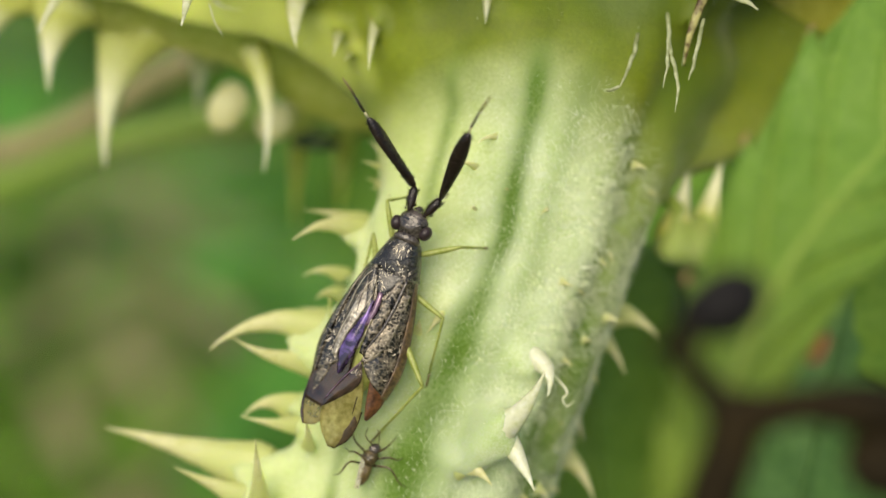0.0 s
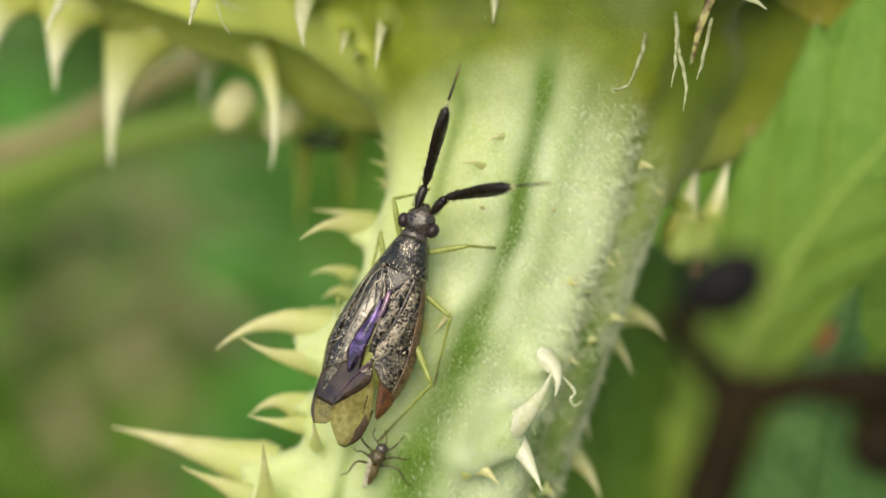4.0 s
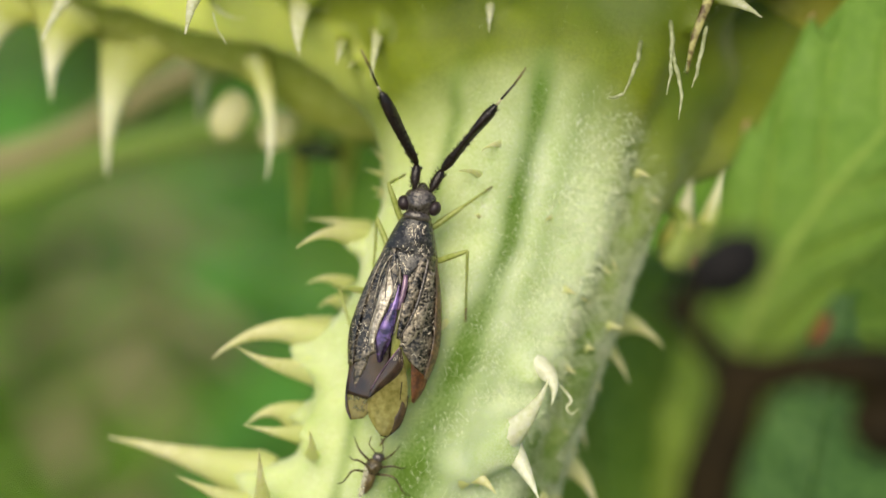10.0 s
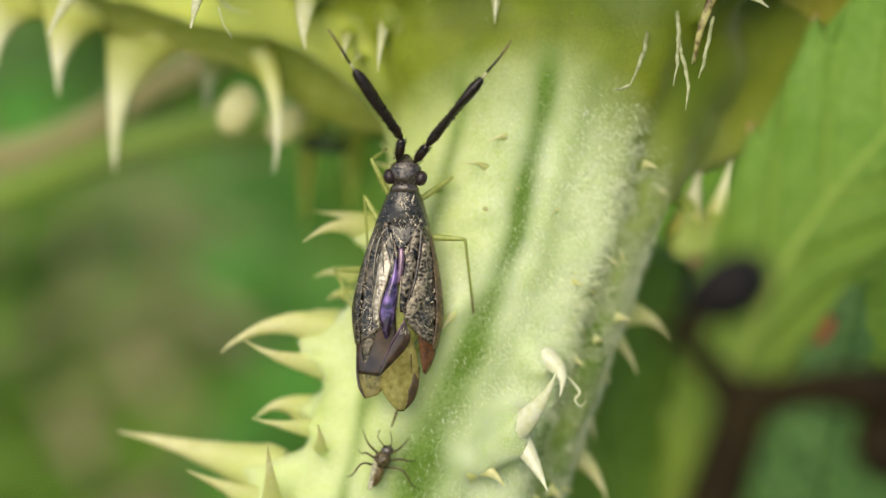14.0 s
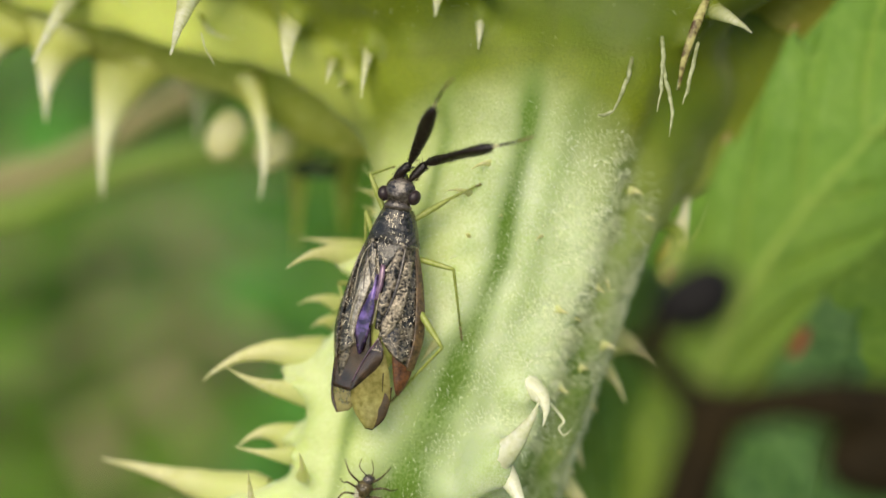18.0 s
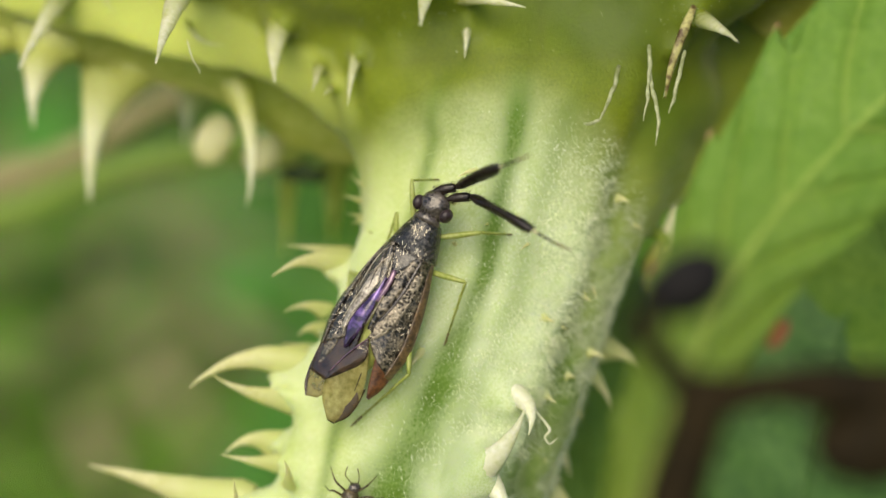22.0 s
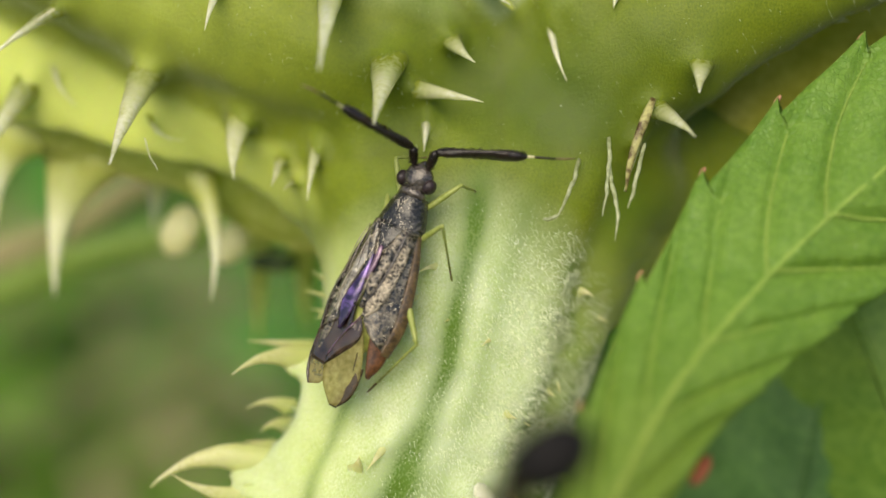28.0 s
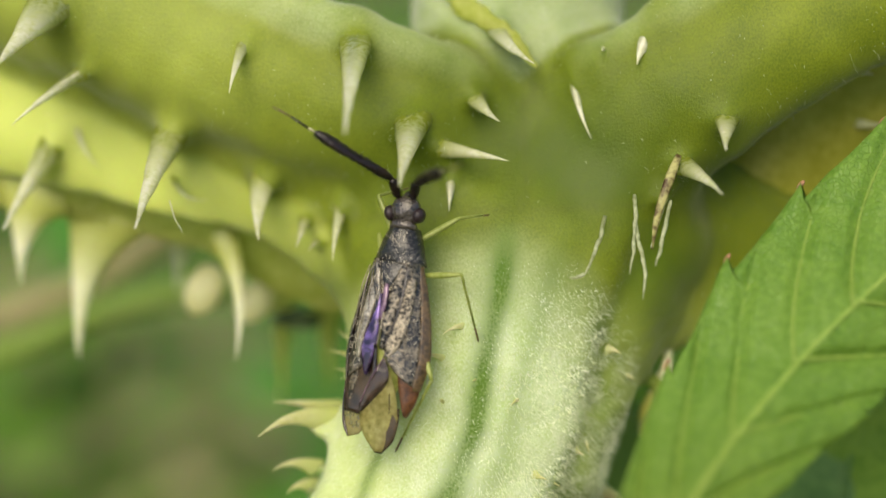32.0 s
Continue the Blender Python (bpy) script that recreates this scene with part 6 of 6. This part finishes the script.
ANTENNA_ROWS = [
    (0, 10, 0.52, 53, 36, 69, -23, 0.49, -10, 40, -18),
    (0.5, 13, 0.65, 65, 37, 78, -20, 0.44, -2, 41, -15),
    (1, 9, 0.65, 54, 35, 77, -19, 0.42, -1, 43, -6),
    (1.5, 10, 0.58, 47, 34, 68, -25, 0.46, -2, 48, -16),
    (2, 3, 0.44, 33, 29, 53, -34, 0.43, -6, 45, -21),
    (2.5, 4, 0.48, 21, 36, 41, -26, 0.43, -15, 45, -28),
    (3, -2, 0.47, 11, 33, 29, -29, 0.53, -44, 54, -65),
    (3.5, 1, 0.53, -1, 31, 20, -25, 0.48, -61, 50, -80),
    (5.5, -5, 0.54, 5, 28, 18, -27, 0.43, -54, 21, -62),
    (6, 7, 0.59, 24, 34, 47, -30, 0.69, -44, 36, -53),
    (6.5, 13, 0.55, 27, 39, 49, -29, 0.41, -36, 23, -48),
    (7, 9, 0.58, 33, 35, 51, -24, 0.54, -29, 41, -40),
    (7.5, -2, 0.62, 26, 42, 42, -27, 0.49, -58, 30, -64),
    (8, -1, 0.56, 36, 37, 57, -28, 0.44, -48, 23, -52),
    (8.5, -7, 0.49, 54, 42, 76, -26, 0.41, -44, 27, -50),
    (9, 1, 0.5, 67, 41, 88, -26, 0.43, -34, 19, -45),
    (9.5, -6, 0.51, 49, 44, 72, -20, 0.43, -35, 18, -41),
    (10, 4, 0.54, 38, 32, 52, -18, 0.53, -30, 24, -32),
    (10.5, 6, 0.55, 29, 31, 44, -18, 0.48, -28, 20, -32),
    (11, 5, 0.61, 42, 37, 61, -14, 0.48, -22, 25, -26),
    (11.5, 1, 0.34, 39, 34, 64, -14, 0.46, -20, 21, -29),
    (12, 6, 0.53, 48, 39, 70, -14, 0.46, -19, 26, -29),
    (12.5, -3, 0.55, 53, 54, 74, -21, 0.44, -14, 27, -32),
    (13, 1, 0.59, 37, 32, 56, -20, 0.53, -18, 26, -33),
    (13.5, 0, 0.54, 32, 28, 54, -23, 0.48, -18, 33, -19),
    (14, -6, 0.45, 39, 29, 59, -34, 0.42, -37, 24, -48),
    (14.5, -0, 0.55, 30, 40, 41, -34, 0.54, -68, 29, -79),
    (16.5, -4, 0.5, 2, 48, 12, -29, 0.42, -46, 34, -53),
    (17, -3, 0.56, 4, 42, 14, -20, 0.51, -22, 32, -30),
    (17.5, -6, 0.56, -3, 36, 6, -27, 0.58, -50, 36, -53),
    (18, -43, 0.48, -32, 48, -35, -34, 0.54, -74, 30, -76),
    (18.5, -40, 0.53, -24, 47, -44, -32, 0.52, -71, 27, -78),
    (19, -21, 0.6, -18, 38, -26, -29, 0.58, -72, 26, -78),
    (19.5, -15, 0.55, 2, 30, 9, -30, 0.42, -43, 51, -61),
    (20, -9, 0.58, 9, 26, 14, -21, 0.47, -32, 34, -39),
    (20.5, 3, 0.5, 20, 34, 35, -31, 0.46, -49, 23, -49),
    (21, -13, 0.61, -7, 34, 12, -37, 0.52, -77, 25, -89),
    (21.5, -39, 0.59, -48, 45, -42, -52, 0.53, -83, 19, -98),
    (22, -51, 0.64, -57, 50, -35, -56, 0.6, -93, 26, -108),
    (22.4, -31, 0.56, -3, 31, 15, -59, 0.59, -100, 52, -124),
    (22.6, -26, 0.53, 11, 23, 24, -62, 0.41, -88, 47, -116),
    (23, -18, 0.54, 6, 34, 22, -32, 0.51, -53, 27, -57),
    (23.5, -12, 0.64, 6, 33, 15, -38, 0.51, -45, 16, -52),
    (24, -7, 0.59, 3, 26, 18, -33, 0.45, -37, 10, -48),
    (24.5, 19, 0.38, 39, 52, 60, -29, 0.48, -34, 30, -50),
    (25, 9, 0.5, 68, 32, 86, -23, 0.51, -24, 29, -34),
    (25.5, -11, 0.45, 36, 45, 41, -31, 0.49, -35, 27, -43),
    (27.5, 18, 0.5, 49, 60, 68, -9, 0.58, -53, 32, -52),
    (28, 17, 0.29, 86, 43, 101, -9, 0.36, -71, 0, -79),
    (28.5, 37, 0.32, 95, 25, 114, 4, 0.38, -60, 35, -67),
    (29, 7, 0.27, 75, 12, 93, -17, 0.44, -67, 19, -82),
    (29.5, 9, 0.26, 69, 20, 96, -16, 0.39, -61, 21, -77),
    (30, 19, 0.35, 60, 29, 79, -30, 0.3, -64, 45, -84),
    (30.5, 23, 0.36, 47, 41, 54, -27, 0.17, -50, 51, -69),
    (31, 11, 0.45, 30, 38, 32, -30, 0.17, -50, 58, -60),
    (31.2, 1, 0.35, 35, 44, 50, -56, 0.19, -30, 62, -33),
    (31.5, 17, 0.27, 51, 39, 65, -35, 0.21, -22, 62, -25),
    (31.7, 24, 0.29, 73, 30, 84, 9, 0.11, -12, 57, -21),
    (32, 22, 0.34, 68, 26, 81, -11, 0.3, -85, 68, -80),
]
FORE_FEET = [(0, 0.90, 0.05), (6, 0.90, 0.03), (7.6, 0.93, 0.06), (8, 0.80, 0.10), (8.4, 0.96, 1.24), (9, 1.01, 1.47), (10.3, 0.99, 1.46), (10.8, 0.36, 1.93), (13, -0.30, 1.33), (14, -0.32, 1.21), (14.5, -0.21, 1.30), (16.5, 0.44, 1.91), (17, 0.30, 1.58), (17.5, 1.30, 1.90), (18, 0.95, 1.92), (19, 1.06, 1.58), (20, 1.04, 1.59), (21, 1.87, 1.65), (22, 1.84, 1.03), (22.6, 1.18, 1.17), (23, 1.41, 1.82), (24, 1.38, 1.95), (25, 1.52, 2.31), (25.5, 1.56, 2.79), (27.5, 1.75, 3.49), (28, 1.95, 3.79), (29, 1.74, 4.50), (30, 1.77, 4.51), (31, 1.72, 4.48), (32, 1.74, 4.50)]
MID_FEET = [(0, -0.36, -2.77), (6, -0.36, -2.76), (7.6, -0.33, -2.71), (8, 0.56, -0.85), (8.6, 0.43, -1.35), (9, 0.46, -1.29), (13, 0.44, -1.26), (19, 0.50, -1.25), (22.05, 0.44, -1.18), (22.4, 0.43, -0.24), (23, 0.92, -0.03), (24, 0.88, 0.36), (25.5, 0.60, 0.56), (27.5, 1.44, 1.95), (28, 1.45, 2.02), (29, 1.47, 1.91), (30, 1.47, 2.01), (32, 1.45, 2.00)]
HIND_FEET = [(0, -1.42, -3.92), (7.5, -1.42, -3.86), (8.5, -1.36, -3.73), (13, -1.38, -3.94), (19, -0.87, -2.21), (21, -0.70, -2.12), (22, -1.43, -2.82), (22.4, -0.93, -1.36), (23, -0.39, -1.22), (23.5, -0.84, -1.61), (25.5, -0.93, -1.00), (28, -0.30, -0.16), (30, -0.34, -0.10), (32, -0.28, -0.12)]


def bug_place(t):
    """The bug's pose in the plant's axes, in millimetres."""
    ts = [r[0] for r in BUG_ROWS]
    u, v, a = (float(np.interp(t, ts, [r[k] for r in BUG_ROWS])) for k in (1, 2, 3))
    lean = float(np.interp(t, (0, 7.5, 9, 14, 18, 22, 25, 28, 32), (-10, -10, 0, 2, -12, -14, -14, -23, -22)))
    return pose(u, v, 0.75, 0, lean, a)


def metres(m):
    q = m.copy()
    q.translation = q.translation * MM
    return q


def aim(a, b, top=(0, 0, 1)):
    """A pose at a whose y axis runs to b."""
    y = (b - a).normalized()
    x = y.cross(Vector(top)).normalized()
    z = x.cross(y)
    m = Matrix((x, y, z)).transposed().to_4x4()
    m.translation = a
    return m


# which face of the flat second joint is turned up
CLUB_ROLL = {-1: ((0, 3, 8, 9, 14, 17, 17.5, 18, 19, 20, 32), (55, 55, 80, 45, 45, 70, 35, 0, 30, 70, 70)), 1: ((0, 3, 3.5, 5.5, 32), (0, 0, 25, 75, 80))}


def antenna_rows(side):
    first, second = [], []
    for row in ANTENNA_ROWS:
        a1, l1, a2, lift, a3 = row[1:6] if side < 0 else row[6:11]
        base = Vector((side * 0.16, 0.28, 0.08))
        up = math.acos(min(1.0, max(l1, 0.1) / 0.5))
        level = Euler((0, radians(float(np.interp(row[0], (25, 28, 32), (0, 18, 18)))), 0)).to_matrix()
        joint = base + level @ (0.5 * Vector((-math.sin(radians(a1)) * math.cos(up), math.cos(radians(a1)) * math.cos(up), math.sin(up))))
        e = radians(lift)
        way = Vector((-math.sin(radians(a2)) * math.cos(e), math.cos(radians(a2)) * math.cos(e), math.sin(e)))
        way = level @ way
        first.append((row[0], aim(base, joint)))
        roll = float(np.interp(row[0], *CLUB_ROLL[side]))
        second.append((row[0], aim(joint, joint + way) @ Euler((0, radians(roll), 0)).to_matrix().to_4x4()))
    return first, second


HIPS = {"fore": (0.22, -0.50, -0.22), "mid": (0.32, -1.15, -0.26), "hind": (0.40, -1.85, -0.26)}
POLES = {"fore": (0.4, 0.4, 1.0), "mid": (1.0, 0.7, 0.5), "hind": (1.0, 0.1, 0.6)}
SPANS = {"fore": (0.95, 0.80), "mid": (0.95, 1.60), "hind": (1.40, 1.95)}
FEET = {"fore": FORE_FEET, "mid": MID_FEET, "hind": HIND_FEET}
REST = {"fore": (-0.40, 0.60, -0.75), "mid": (-0.62, -1.95, -0.85), "hind": (-0.45, -3.6, -0.85)}


def leg_rows(side, kind):
    thigh, shin = [], []
    l1, l2 = SPANS[kind]
    for row in BUG_ROWS:
        t = row[0]
        if side > 0:
            ts = [f[0] for f in FEET[kind]]
            u, v = (float(np.interp(t, ts, [f[k] for f in FEET[kind]])) for k in (1, 2))
            foot = bug_place(t).inverted() @ on_stalk(u, min(v, 4.6))
        else:
            foot = Vector(REST[kind])
        hip = Vector((side * HIPS[kind][0], *HIPS[kind][1:]))
        d = foot - hip
        reach = min(d.length, (l1 + l2) * 0.985)
        reach = max(reach, abs(l1 - l2) + 0.05)
        d.normalize()
        c = (l1 * l1 + reach * reach - l2 * l2) / (2 * reach)
        pole = Vector((side * POLES[kind][0], *POLES[kind][1:])) if side > 0 else Vector((-0.35, 0.9, -0.1))
        pole = (pole - d * pole.dot(d)).normalized()
        knee = hip + d * c + pole * math.sqrt(max(0.0, l1 * l1 - c * c))
        thigh.append((t, aim(hip, knee)))
        shin.append((t, aim(knee, hip + d * reach)))
    return thigh, shin


def motions():
    walk(bug, [(r[0], PLANT @ metres(bug_place(r[0]))) for r in BUG_ROWS])
    for side in (-1, 1):
        for ob, rows in zip(ANTENNAE[side], antenna_rows(side)):
            walk(ob, rows)
        for kind in ("fore", "mid", "hind"):
            for ob, rows in zip(LEGS[side, kind], leg_rows(side, kind)):
                walk(ob, rows)
    walk(leaf, [(t, spot(u, v, w)) for t, u, v, w in LEAF_ROWS])
    walk(twig, [(t, spot(u, v, 9.8)) for t, u, v in TWIG_ROWS])


motions()
